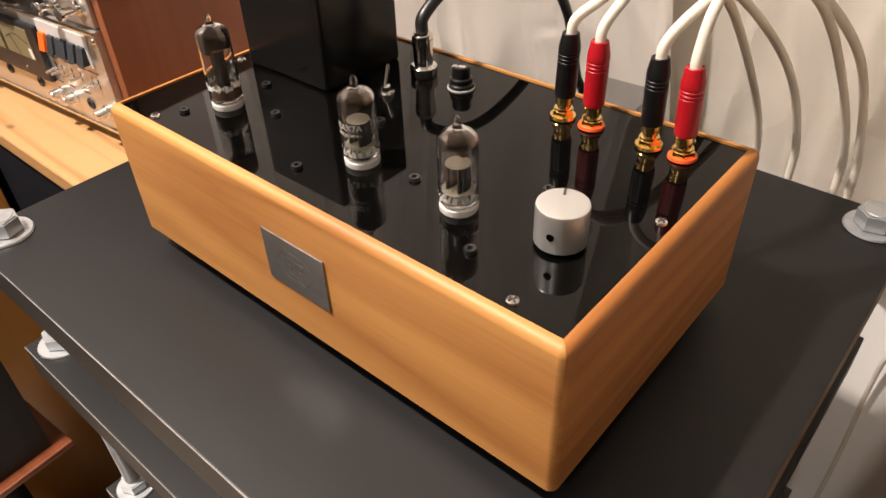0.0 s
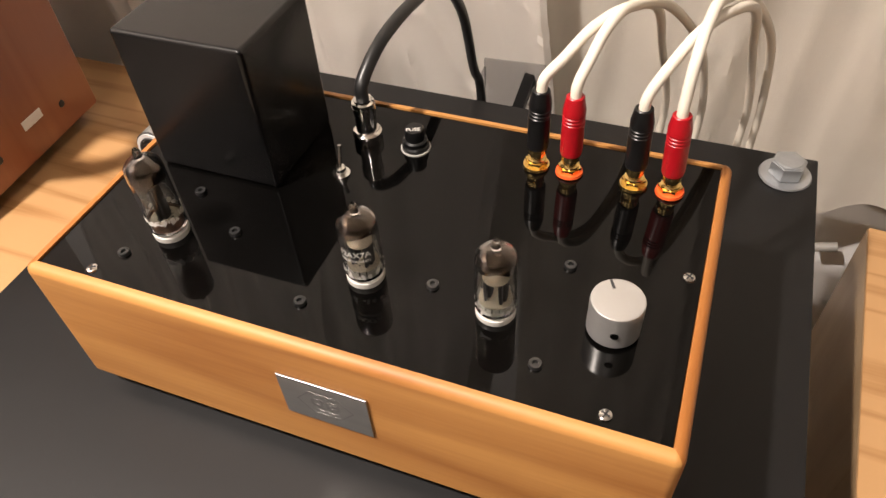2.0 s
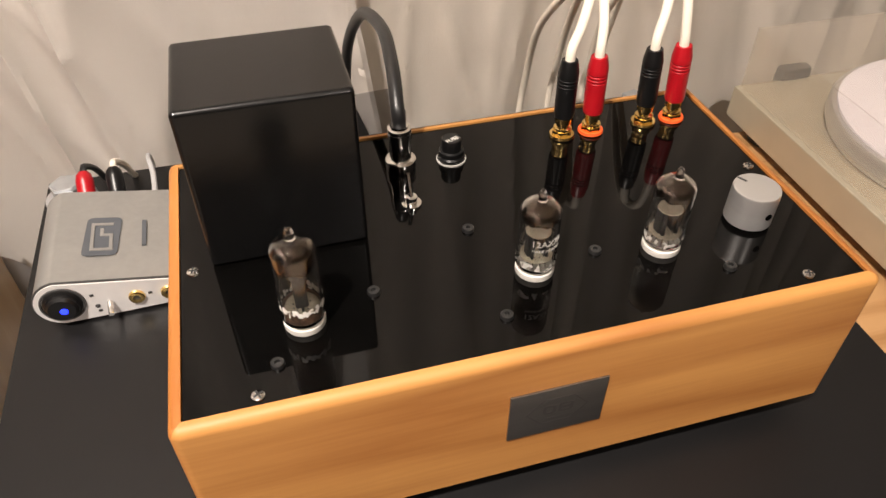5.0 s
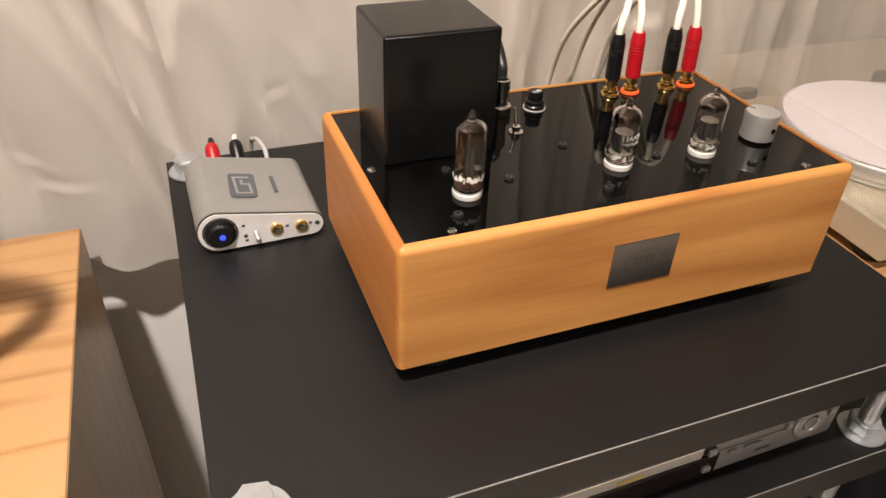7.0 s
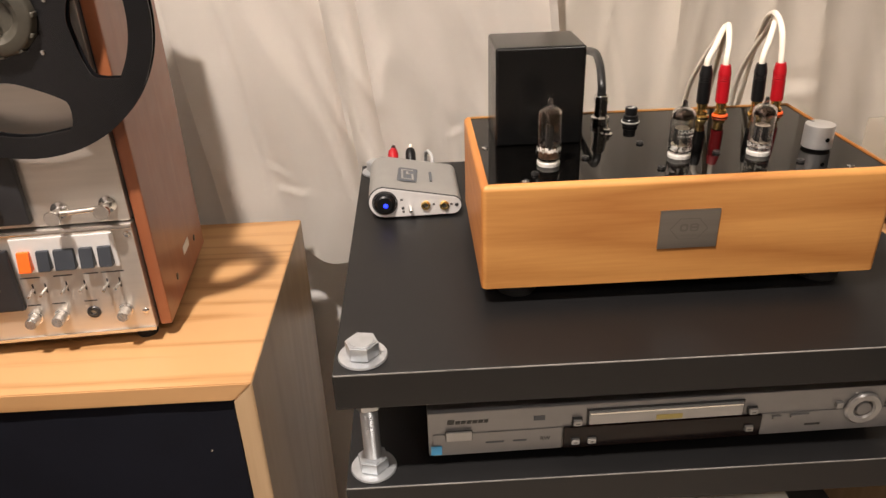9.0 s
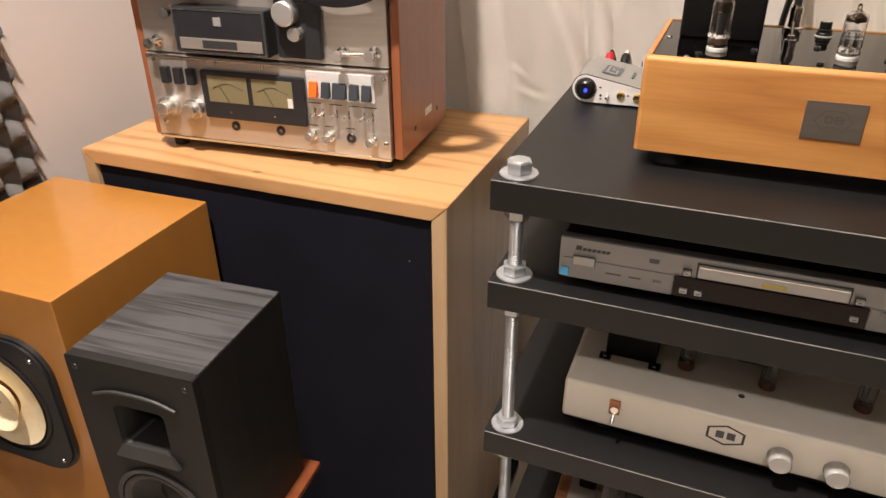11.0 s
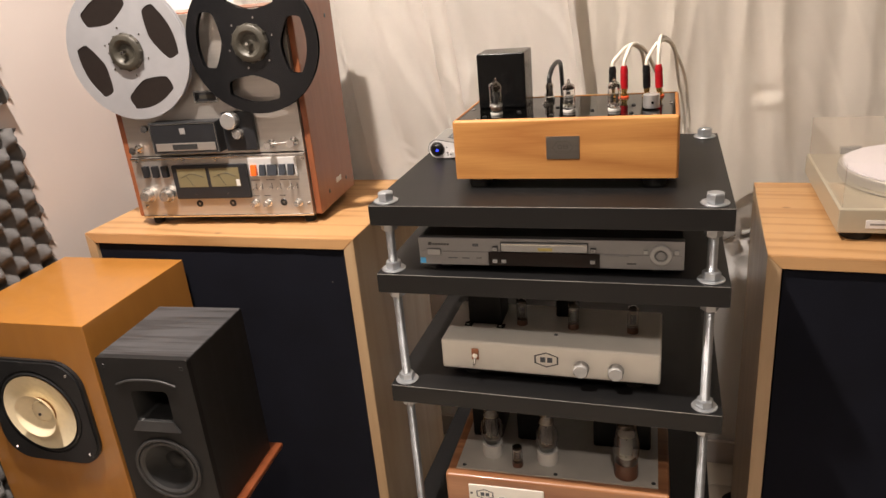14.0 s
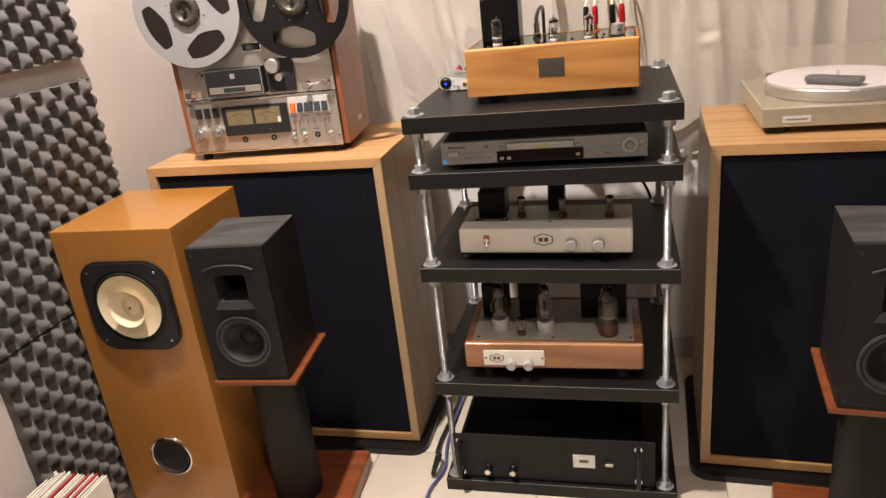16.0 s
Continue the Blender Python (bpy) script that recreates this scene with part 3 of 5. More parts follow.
for x, y in RODS:
    z = 0.002
    prof = [(0, 0.002)]
    while z < 0.957:
        prof.append((0.0068, z))
        prof.append((0.0078, z + 0.0012))
        z += 0.0024
    prof.append((0, z))
    part("threaded_rod", local(lathe(prof, 12, pose(x, y, 0)), rack), ZINC, rack, "zinc-plated threaded steel rod")
    for s, (top, y0, deep) in enumerate(SHELVES):
        turn = random.uniform(0, 60)
        top = top - 0.0122 * (x - 0.154) if s == TILTED else top
        part("washer", local(washer(x, y, top), rack), ZINC, rack)
        if s == 0:
            head = nut(x, y, top + 0.0022, 0.0135, turn)
            part("bolt_head", local(lathe([(0.0105, 0.0156), (0.0100, 0.0164), (0.0060, 0.0166), (0.0, 0.0162)], 20, pose(x, y, top), head), rack), ZINC, rack)
        else:
            part("nut", local(nut(x, y, top + 0.0022, 0.0125, turn), rack), ZINC, rack)
        if s < 4:
            part("washer", local(washer(x, y, top - THICK, -1), rack), ZINC, rack)
            part("nut", local(nut(x, y, top - THICK - 0.0147, 0.0125, turn + 20), rack), ZINC, rack)

# ---- the valve preamplifier ----
AX, AY, AZ, AW, AD, AH = 0.0, 0.0, 0.955, 0.3545, 0.2005, 0.1155
amp = thing("valve_preamplifier", AX, AY, AZ, 0, "pine-framed valve preamplifier with glossy black top on rubber feet", "amplifier")
T, B0 = 0.0064, 0.018  # the frame's thickness, the height of the feet


def mitred(side):
    """One board of the case, its ends cut at 45 degrees, with a rounded top edge and rounded corners."""
    bm = bmesh.new()
    run = AW if side % 2 == 0 else AD
    r = 0.0052
    half = [(-math.cos(radians(a)), -math.sin(radians(a))) for a in (45, 60, 75, 90)]
    hubs = [(r, r, *d) for d in half] + [(run - r, r, -x, y) for x, y in reversed(half)]
    levels = [(r, B0), (r, AH - r)] + [(r * math.cos(radians(a)), AH - r + r * math.sin(radians(a))) for a in (22.5, 45, 67.5, 90)]
    rings = [[bm.verts.new((cx + q * dx, cy + q * dy, z)) for cx, cy, dx, dy in hubs] for q, z in levels]
    low = [bm.verts.new((run - T, T, B0)), bm.verts.new((T, T, B0))]
    high = [bm.verts.new((run - T, T, AH)), bm.verts.new((T, T, AH))]
    for a, b in zip(rings, rings[1:]):
        for k in range(len(hubs) - 1):
            bm.faces.new((a[k], a[k + 1], b[k + 1], b[k]))
    bm.faces.new(rings[0] + low)
    bm.faces.new(rings[-1] + high)
    bm.faces.new([low[0], high[0], high[1], low[1]])
    bm.faces.new([q[0] for q in rings] + [high[1], low[1]])
    bm.faces.new([q[-1] for q in rings] + [high[0], low[0]])
    bmesh.ops.remove_doubles(bm, verts=bm.verts, dist=0.00002)
    bmesh.ops.transform(bm, matrix=pose(*((0, 0), (AW, 0), (AW, AD), (0, AD))[side], 0, 0, 0, 90 * side), verts=bm.verts)
    return bm


part("front_board", mitred(0), PINE, amp, "varnished pine front board with fine grain")
part("side_board", mitred(1), PINE_SIDE, amp)
part("back_board", mitred(2), PINE, amp)
part("side_board", mitred(3), PINE_SIDE, amp)
part("bottom_panel", box(T, AW - T, T, AD - T, B0, B0 + 0.004), BLACK_PAINT, amp)
PT = AH - 0.0012  # the top plate's surface
part("top_plate", box(T + 0.0003, AW - T - 0.0003, T + 0.0003, AD - T - 0.0003, PT - 0.003, PT, 0.0004), GLOSS, amp, "mirror-gloss black acrylic top plate")
for fx, fy in ((0.035, 0.03), (AW - 0.035, 0.03), (0.035, AD - 0.03), (AW - 0.035, AD - 0.03)):
    part("rubber_foot", lathe([(0, 0), (0.017, 0), (0.019, 0.003), (0.019, B0), (0, B0)], 28, pose(fx, fy, 0)), RUBBER, amp)
badge = part("badge", box(0.1530, 0.2050, -0.0012, 0.0, 0.0505, 0.0870, 0.0004), PLATE, amp, "plain brushed steel badge with an etched hexagon")
hexo = [(0.017 * math.cos(math.tau * k / 6) * 1.0, 0.0115 * math.sin(math.tau * k / 6)) for k in range(6)]
hexi = [(x * 0.93, y * 0.93) for x, y in hexo]
part("etched_emblem", slab(hexo, 0.0001, face(0.1790, -0.00124, 0.0690), holes=(hexi,)), ETCHED, badge)
part("etched_mark", slab([(x + 0.1747, z + 0.0702) for x, z in rounded(0.0072, 0.0072, 0.0022, 4)], 0.0001, face(0, -0.00124, 0), holes=([(x + 0.1747, z + 0.0702) for x, z in rounded(0.0038, 0.0038, 0.0012, 4)],)), ETCHED, badge)
part("etched_mark", slab([(x + 0.1836, z + 0.0702) for x, z in rounded(0.0080, 0.0072, 0.0018, 4)], 0.0001, face(0, -0.00124, 0), holes=([(x + 0.1836, z + 0.0718) for x, z in rounded(0.0044, 0.0014, 0.0005, 2)], [(x + 0.1836, z + 0.0686) for x, z in rounded(0.0044, 0.0014, 0.0005, 2)])), ETCHED, badge)
part("etched_line", box(0.1725, 0.1860, -0.00124, -0.0012, 0.0628, 0.0633), ETCHED, badge)

SCREWS = [(0.039, 0.0120), (0.318, 0.0130), (0.0130, 0.099), (0.3415, 0.104), (0.318, 0.185), (0.039, 0.185)]
for k, (sx, sy) in enumerate(SCREWS):
    bm = lathe([(0, 0.0016), (0.0016, 0.0015), (0.0030, 0.0008), (0.0033, 0)], 18, pose(sx, sy, PT))
    a = random.uniform(0, 90)
    screw = part("screw", bm, CHROME, amp)
    cross = box(-0.0022, 0.0022, -0.0004, 0.0004, 0, 0.0018, bm=box(-0.0004, 0.0004, -0.0022, 0.0022, 0, 0.0018))
    bmesh.ops.transform(cross, matrix=pose(sx, sy, PT, 0, 0, a), verts=cross.verts)
    part("screw_slot", cross, DARK_PRINT, screw)
for nx, ny in ((0.049, 0.027), (0.062, 0.083), (0.159, 0.027), (0.1595, 0.093), (0.2195, 0.0585), (0.282, 0.0285), (0.283, 0.093), (0.100, 0.060)):
    bm = lathe([(0.0012, 0.0006), (0.0015, 0.0022), (0.0030, 0.0022), (0.0033, 0.0016), (0.0033, 0), (0, 0)], 16, pose(nx, ny, PT))
    bm = lathe([(0.0012, 0.0006), (0, 0.0006)], 16, pose(nx, ny, PT), bm)
    part("socket_screw", bm, material("steel_socket", (0.07, 0.07, 0.07), 0.3, 0.8, bump=0) if "steel_socket" not in bpy.data.materials else bpy.data.materials["steel_socket"], amp)

# transformer cover
bm = box(0.0230, 0.1055, 0.0995, 0.1690, PT, PT + 0.0926, 0.0028, 3)
part("transformer_cover", bm, COVER_PAINT, amp, "tall black painted transformer cover")


def knob_profile(r, h):
    return [(0, h), (r - 0.0012, h), (r - 0.0003, h - 0.0004), (r, h - 0.0015), (r, 0.0015), (r - 0.0006, 0.001), (0, 0.001)]


KX, KY = 0.3115, 0.0600
knob = part("volume_knob", lathe(knob_profile(0.0128, 0.0222), 64, pose(KX, KY, PT + 0.001)), ALUMINIUM, amp, "satin aluminium volume knob")
pk = pose(KX, KY, PT + 0.0233, 0, 0, 118)
bm = box(0.0065, 0.0118, -0.0006, 0.0007, -0.0003, 0.0002)
bmesh.ops.transform(bm, matrix=pk, verts=bm.verts)
part("pointer_line", bm, DARK_PRINT, knob)
part("grub_screw", lathe([(0, 0.0003), (0.0020, 0.0003), (0.0020, -0.002), (0, -0.002)], 14, pose(KX + 0.002, KY - 0.0127, PT + 0.0115, 90, 0, 0)), GLOSS, knob)

# fuse holder, toggle switch, round multi-pin plug
fuse = part("fuse_holder", lathe([(0, 0), (0.0078, 0), (0.0085, 0.001), (0.0085, 0.003), (0.0076, 0.004), (0.0076, 0.007), (0.0062, 0.0078), (0.0062, 0.0142), (0.0055, 0.0152), (0, 0.0152)], 32, pose(0.169, 0.160, PT)), BLACK_PLASTIC, amp, "black screw-in fuse holder")
part("washer", lathe([(0.0086, 0), (0.0093, 0), (0.0093, 0.0010), (0.0086, 0.0010), (0.0086, 0)], 32, pose(0.169, 0.160, PT)), FADED_PRINT, fuse)
lettering("fuse_lettering", "FUSE", 0.0042, pose(0.169, 0.158, PT + 0.0154, 0, 0, 22), PRINT, fuse)
toggle = part("toggle_switch", lathe([(0, 0), (0.0058, 0), (0.0058, 0.0012), (0.0038, 0.0014), (0.0034, 0.0015), (0.0034, 0.0055), (0.0026, 0.006), (0, 0.006)], 12, pose(0.135, 0.1235, PT)), CHROME, amp, "chrome toggle switch")
part("lever", rod((0.135, 0.1235, PT + 0.005), (0.1345, 0.128, PT + 0.0185), 0.0013, 12), CHROME, toggle)
XP = (0.1370, 0.1590)
plug = thing("power_plug", XP[0], XP[1], AZ + PT, 0, "nickel round multi-pin plug with black cable in the preamplifier", "plug")
part("locking_ring", lathe([(0, 0), (0.0085, 0), (0.0092, 0.001), (0.0092, 0.007), (0.0085, 0.0078), (0.0066, 0.0085), (0.0, 0.0085)], 40), CHROME, plug)
part("barrel", lathe([(0.0066, 0.008), (0.0066, 0.021), (0.0072, 0.0215), (0.0072, 0.026), (0, 0.026)], 32), CHROME, plug)
part("cable_clamp", lathe([(0.0056, 0.026), (0.0070, 0.0265), (0.0070, 0.029), (0.0056, 0.0295), (0.0056, 0.031), (0, 0.031)], 32), CHROME, plug)
part("cable", tube([(0, 0, 0.029), (0, 0.003, 0.041), (0.003, 0.028, 0.0545), (0.006, 0.070, 0.0570), (0.003, 0.128, 0.041), (-0.002, 0.182, -0.010), (-0.004, 0.212, -0.080), (-0.003, 0.227, -0.112), (0.0, 0.231, -0.2), (0.01, 0.232, -0.5)], 0.0042, 12), BLACK_CABLE, plug, "thick black rubber cable")


def rca(x, y, ring, sleeve, lean, run, label):
    """A phono plug on its gold socket with its cable."""
    th = thing("phono_plug", AX + x, AY + y, AZ + PT, 0, label, "plug", "phono plugs")
    s = part("insulator", lathe([(0, 0), (0.0078, 0), (0.0082, 0.0006), (0.0078, 0.0022), (0, 0.0022)], 28), ring, th)
    n = slab([(0.0068 * math.cos(math.tau * k / 6), 0.0068 * math.sin(math.tau * k / 6)) for k in range(6)], 0.003, pose(0, 0, 0.0052))
    part("nut", n, GOLD, th)
    part("collar", lathe([(0.0056, 0.005), (0.0056, 0.0068), (0.0042, 0.0075), (0.0042, 0.0095), (0.0052, 0.010), (0.0052, 0.0155), (0, 0.0155)], 28), GOLD, th)
    prof = [(0, 0.0145), (0.0060, 0.0145), (0.0064, 0.0165)]
    for k in range(3):
        h = 0.036 + 0.0022 * k
        prof += [(0.0064, h), (0.0059, h + 0.0004), (0.0059, h + 0.0009), (0.0064, h + 0.0013)]
    prof += [(0.0064, 0.045), (0.0050, 0.0525), (0.0044, 0.053), (0.0038, 0.0525), (0, 0.0515)]
    part("sleeve", lathe(prof, 28), sleeve, th)
    part("cable", tube([(0, 0, 0.050), *run], 0.0031, 10), WHITE_CABLE, th, "thin cream-white audio cable")
    th.matrix_world = pose(AX + x, AY + y, AZ + PT, *lean)
    return th


def cable_run(dx, top, peak, end):
    """Up from the plug, over a tight bend, and down behind the shelf."""
    return [(peak * 0.05, 0.001, 0.060), (peak * 0.35, 0.008, top - 0.014), (peak * 0.8, 0.024, top - 0.002), (peak * 1.2 + dx * 0.05, 0.048, top - 0.001), (peak + dx * 0.35, 0.095, top - 0.022),
            (dx * 0.85, 0.165, top - 0.085), (dx, 0.208, -0.070), (dx, 0.222, -0.13), (dx * 0.9, 0.224, -0.28 - end)]


RCAS = [(0.2445, 0.1655, GOLD, BLACK_PLASTIC, 0.058, 0.083, 0.026), (0.2645, 0.1655, ORANGE_RING, RED, 0.066, 0.084, 0.012),
        (0.3020, 0.1655, GOLD, BLACK_PLASTIC, 0.062, 0.087, 0.024), (0.3225, 0.1655, ORANGE_RING, RED, 0.050, 0.094, 0.005)]
for k, (x, y, ring, sleeve, dx, top, peak) in enumerate(RCAS):
    rca(x, y, ring, sleeve, (-2 + k * 0.4, -k, 0), cable_run(dx, top, peak, 0.02 * k),
        ("red" if sleeve is RED else "black") + " phono plug with gold collar and white cable")


def small_valve(x, y, h, label, text="", tall=False, seed=1):
    """A nine-pin valve in its white socket."""
    v = thing("valve", AX + x, AY + y, AZ + PT, 0, label, "valve", "small valves")
    part("socket", lathe([(0, 0), (0.0098, 0), (0.0101, 0.0006), (0.0101, 0.0036), (0.0096, 0.0041), (0, 0.0041)], 36), CERAMIC, v, "white ceramic socket")
    R = 0.0102
    z0 = 0.0043
    outer = [(0, z0), (R - 0.002, z0), (R, z0 + 0.002), (R, h - 0.009)]
    for a in range(15, 91, 15):
        outer.append((max(0.0024, R * math.cos(radians(a))), h - 0.009 + 0.007 * math.sin(radians(a))))
    outer += [(0.0020, h - 0.0005), (0.0022, h + 0.0015), (0.0012, h + 0.0038), (0, h + 0.0042)]
    inner = [(0, h - 0.0032)] + [(max(0.0, (R - 0.0009) * math.cos(radians(a))), h - 0.0095 + 0.0063 * math.sin(radians(a))) for a in range(75, -1, -15)] + [(R - 0.0009, z0 + 0.003), (R - 0.003, z0 + 0.0016), (0, z0 + 0.0016)]
    shell(outer, inner, v)
    rng = random.Random(seed)
    # getter: a silvery brown cap with a ragged lower rim
    bm = bmesh.new()
    seg, Rg = 40, R - 0.00115
    top = bm.verts.new((0, 0, h - 0.0036))
    prev = None
    low = [0.0025 + 0.0028 * noise.noise(Vector((math.cos(math.tau * k / seg) * 1.7, math.sin(math.tau * k / seg) * 1.7, seed))) for k in range(seg)]
    if tall:
        low = [q * 1.3 + 0.003 for q in low]
    for a in (68, 45, 22, 0, -1, -2):
        ring_now = []
        for k in range(seg):
            c, s = math.cos(math.tau * k / seg), math.sin(math.tau * k / seg)
            if a >= 0:
                r, z = Rg * math.cos(radians(a)), h - 0.0098 + 0.0061 * math.sin(radians(a))
            else:
                r, z = Rg, h - 0.0098 - low[k] * (0.5 if a == -1 else 1.0)
            ring_now.append(bm.verts.new((r * c, r * s, z)))
        for k in range(seg):
            j = (k + 1) % seg
            if prev is None:
                bm.faces.new((top, ring_now[k], ring_now[j]))
            else:
                bm.faces.new((prev[k], prev[j], ring_now[j], ring_now[k]))
        prev = ring_now
    part("getter", bm, GETTER, v, "silvery brown getter flash inside the glass")
    # electrodes
    hb = z0 + 0.008
    ht = h - (0.0180 if tall else 0.0215)
    for sx in ((0,) if tall else (-0.0038, 0.0038)):
        w = 0.0030 if tall else 0.0020
        b2 = box(sx - w, sx + w, -0.0026, 0.0026, hb, ht, 0.0006, 1)
        b2 = box(sx - 0.0006, sx + 0.0006, -0.0046, 0.0046, hb, ht, bm=b2)
        part("anode", b2, ANODE, v)
    for mz, mr in ((hb - 0.0006, 0.0084), (ht, 0.0064)):
        part("mica_disc", slab(disc(mr, 24), 0.0004, pose(0, 0, mz + 0.0005)), MICA, v)
    pins = bmesh.new()
    for k in range(9):
        a = math.tau * (k + 0.5) / 10
        rod((0.006 * math.cos(a), 0.006 * math.sin(a), z0 + 0.0017), (0.0042 * math.cos(a), 0.0042 * math.sin(a), hb), 0.0005, 6, pins)
    part("pin_wires", pins, CHROME, v)
    if tall:
        part("heater_tip", rod((0, -0.0036, ht + 0.001), (0, -0.0036, ht + 0.0026), 0.0008, 10), RED_LED, v, "faintly glowing red heater tip")
    if text:
        lettering("valve_print", text, 0.0050, pose(0, 0, z0 + 0.0215, 90, 0, 8), FADED_PRINT, v, R + 0.0001)
        lettering("valve_print", "MADE IN JAPAN", 0.0023, pose(0, 0, z0 + 0.0172, 90, 0, 8), FADED_PRINT, v, R + 0.0001)
    # worn white paint low on the glass
    wear = bmesh.new()
    for k in range(80 if tall else 34):
        a, rk = rng.uniform(0, math.tau), R + 0.00008 + 0.000003 * k
        zc, wd, hg = z0 + (rng.uniform(0.0095, 0.0130) if tall else rng.uniform(0.004, 0.008)), rng.uniform(0.06, 0.17), rng.uniform(0.0006, 0.0024)
        centre = wear.verts.new((rk * math.cos(a), rk * math.sin(a), zc))
        rim = []
        for q in range(9):
            t, rr = math.tau * q / 9, rng.uniform(0.5, 1.0)
            aa = a + wd * rr * math.cos(t)
            rim.append(wear.verts.new((rk * math.cos(aa), rk * math.sin(aa), zc + hg * rr * math.sin(t))))
        for q in range(9):
            wear.faces.new((centre, rim[q], rim[(q + 1) % 9]))
    if tall:
        part("base_coating", lathe([(R - 0.0012, z0 + 0.0030), (R - 0.0012, z0 + 0.0095), (R - 0.0015, z0 + 0.0095), (R - 0.0015, z0 + 0.0030), (R - 0.0012, z0 + 0.0030)], 36), VALVE_BROWN, v, "speckled brown coating low in the glass")
    part("worn_print", wear, PRINT if tall else FADED_PRINT, v, "flaking white print")
    return v


small_valve(0.0645, 0.050, 0.0560, "tall clear rectifier valve with silvery top and flaking print", "", True, 3)
small_valve(0.1835, 0.0545, 0.0480, "small clear signal valve with white printed type number", "12AX7A", False, 5)
small_valve(0.2550, 0.0530, 0.0480, "small clear signal valve with dark getter and worn print", "", False, 9)

# ---- large floor speakers ----


def big_speaker(x, y, yaw, w, label):
    """A light oak cabinet with a recessed dark grille and a mitred frame on a black plinth."""
    s = thing("floor_speaker", x, y, 0, yaw, label, "speaker", "large oak floor speakers")
    lo, hi, d, t = 0.022, 0.832, 0.405, 0.0225
    part("plinth", slab([(a + w / 2, b + d / 2 - 0.01) for a, b in rounded(w + 0.046, d + 0.056, 0.045, 8)], 0.018, pose(0, 0, 0.018)), BLACK_PLASTIC, s, "glossy black rounded base plate")
    part("riser", box(0.02, w - 0.02, 0.02, d - 0.02, 0.018, lo), BLACK_PAINT, s)

    def board(a, b, c, e, y0, y1):
        bm = bmesh.new()
        f4 = [bm.verts.new((px, y0, pz)) for px, pz in (a, b, c, e)]
        b4 = [bm.verts.new((px, y1, pz)) for px, pz in (a, b, c, e)]
        bm.faces.new(f4), bm.faces.new(b4)
        for k in range(4):
            bm.faces.new((f4[k], f4[(k + 1) % 4], b4[(k + 1) % 4], b4[k]))
        bmesh.ops.bevel(bm, geom=bm.edges[:], offset=0.0012, segments=2, affect="EDGES")
        return bm

    part("top_board", board((0, hi), (w, hi), (w - t, hi - t), (t, hi - t), 0, d), OAK, s, "light oak veneer top with fine grain")
    part("bottom_board", board((0, lo), (w, lo), (w - t, lo + t), (t, lo + t), 0, d), OAK, s)
    part("side_board", board((0, lo), (0, hi), (t, hi - t), (t, lo + t), 0, d), OAK_UP, s)
    part("side_board", board((w, lo), (w, hi), (w - t, hi - t), (w - t, lo + t), 0, d), OAK_UP, s)
    part("back_panel", box(t, w - t, d - 0.016, d - 0.002, lo + t, hi - t), OAK_UP, s)
    g = bmesh.new()
    cols, rows = 30, 38
    x0, x1, z0, z1 = t + 0.003, w - t - 0.003, lo + t + 0.003, hi - t - 0.003
    grid = [[g.verts.new((x0 + (x1 - x0) * i / cols, 0.007 + 0.0012 * noise.noise(Vector((i * 0.3, j * 0.08, x))) - 0.001, z0 + (z1 - z0) * j / rows)) for j in range(rows + 1)] for i in range(cols + 1)]
    for a, b in zip(grid, grid[1:]):
        for j in range(rows):
            g.faces.new((a[j], b[j], b[j + 1], a[j + 1]))
    ext = bmesh.ops.extrude_edge_only(g, edges=[e for e in g.edges if e.is_boundary])
    for v in (v for v in ext["geom"] if isinstance(v, bmesh.types.BMVert)):
        v.co.y = 0.022
    part("grille", g, GRILLE, s, "dark navy-black stretched grille cloth")
    part("grille_pin", lathe([(0, 0.001), (0.0016, 0.0006), (0.002, -0.001)], 10, face(w - 0.06, 0.0062, hi - 0.095)), CHROME, s)
    return s


big_speaker(-0.876, 0.068, 0, 0.638, "large oak floor speaker with dark grille under the tape deck")
big_speaker(0.495, 0.040, -2.6, 0.640, "large oak floor speaker with dark grille under the turntable")

# ---- honey-coloured tower speaker ----
tower = thing("tower_speaker", -0.9265, -0.248, 0, 1.4, "honey-veneered tower speaker with cream full-range cone and round port", "speaker")
W, D, H = 0.302, 0.302, 0.781
part("cabinet", box(0, W, 0, D, 0, H, 0.0022, 2), TOWER, tower, "glossy honey veneer cabinet")
cx, cz = 0.158, 0.598
drv = part("driver_frame", slab(rounded(0.222, 0.222, 0.056, 10), 0.006, face(cx, -0.006, cz), holes=(disc(0.086, 56),)), CAST, tower, "black cast driver frame with rounded corners")
part("frame_lip", slab(rounded(0.214, 0.214, 0.054, 10), 0.004, face(cx, -0.0095, cz), holes=(disc(0.090, 56),)), CAST, drv)
part("surround", lathe([(0.0865, 0.001), (0.0865, 0.004), (0.083, 0.007), (0.078, 0.004), (0.077, 0.001), (0.0865, 0.001)], 64, face(cx, -0.004, cz)), CONE_BLACK, drv)
part("cone", lathe([(0.079, 0.0045), (0.072, 0.002), (0.054, -0.003), (0.040, -0.002), (0.030, -0.003)], 64, face(cx, -0.0065, cz)), CONE_CREAM, drv, "cream paper cone")
part("whizzer_cone", lathe([(0.045, 0.016), (0.0432, 0.0155), (0.034, 0.004), (0.022, -0.002)], 64, face(cx, -0.0065, cz)), CONE_CREAM, drv)
part("dust_cap", lathe([(0, 0.009), (0.010, 0.0075), (0.017, 0.003), (0.022, -0.002)], 40, face(cx, -0.006, cz)), CONE_CREAM, drv)
part("cap_vent", lathe([(0, 0.0004), (0.003, 0.0003), (0.003, -0.001)], 14, face(cx + 0.004, -0.0148, cz)), DARK_PRINT, drv)
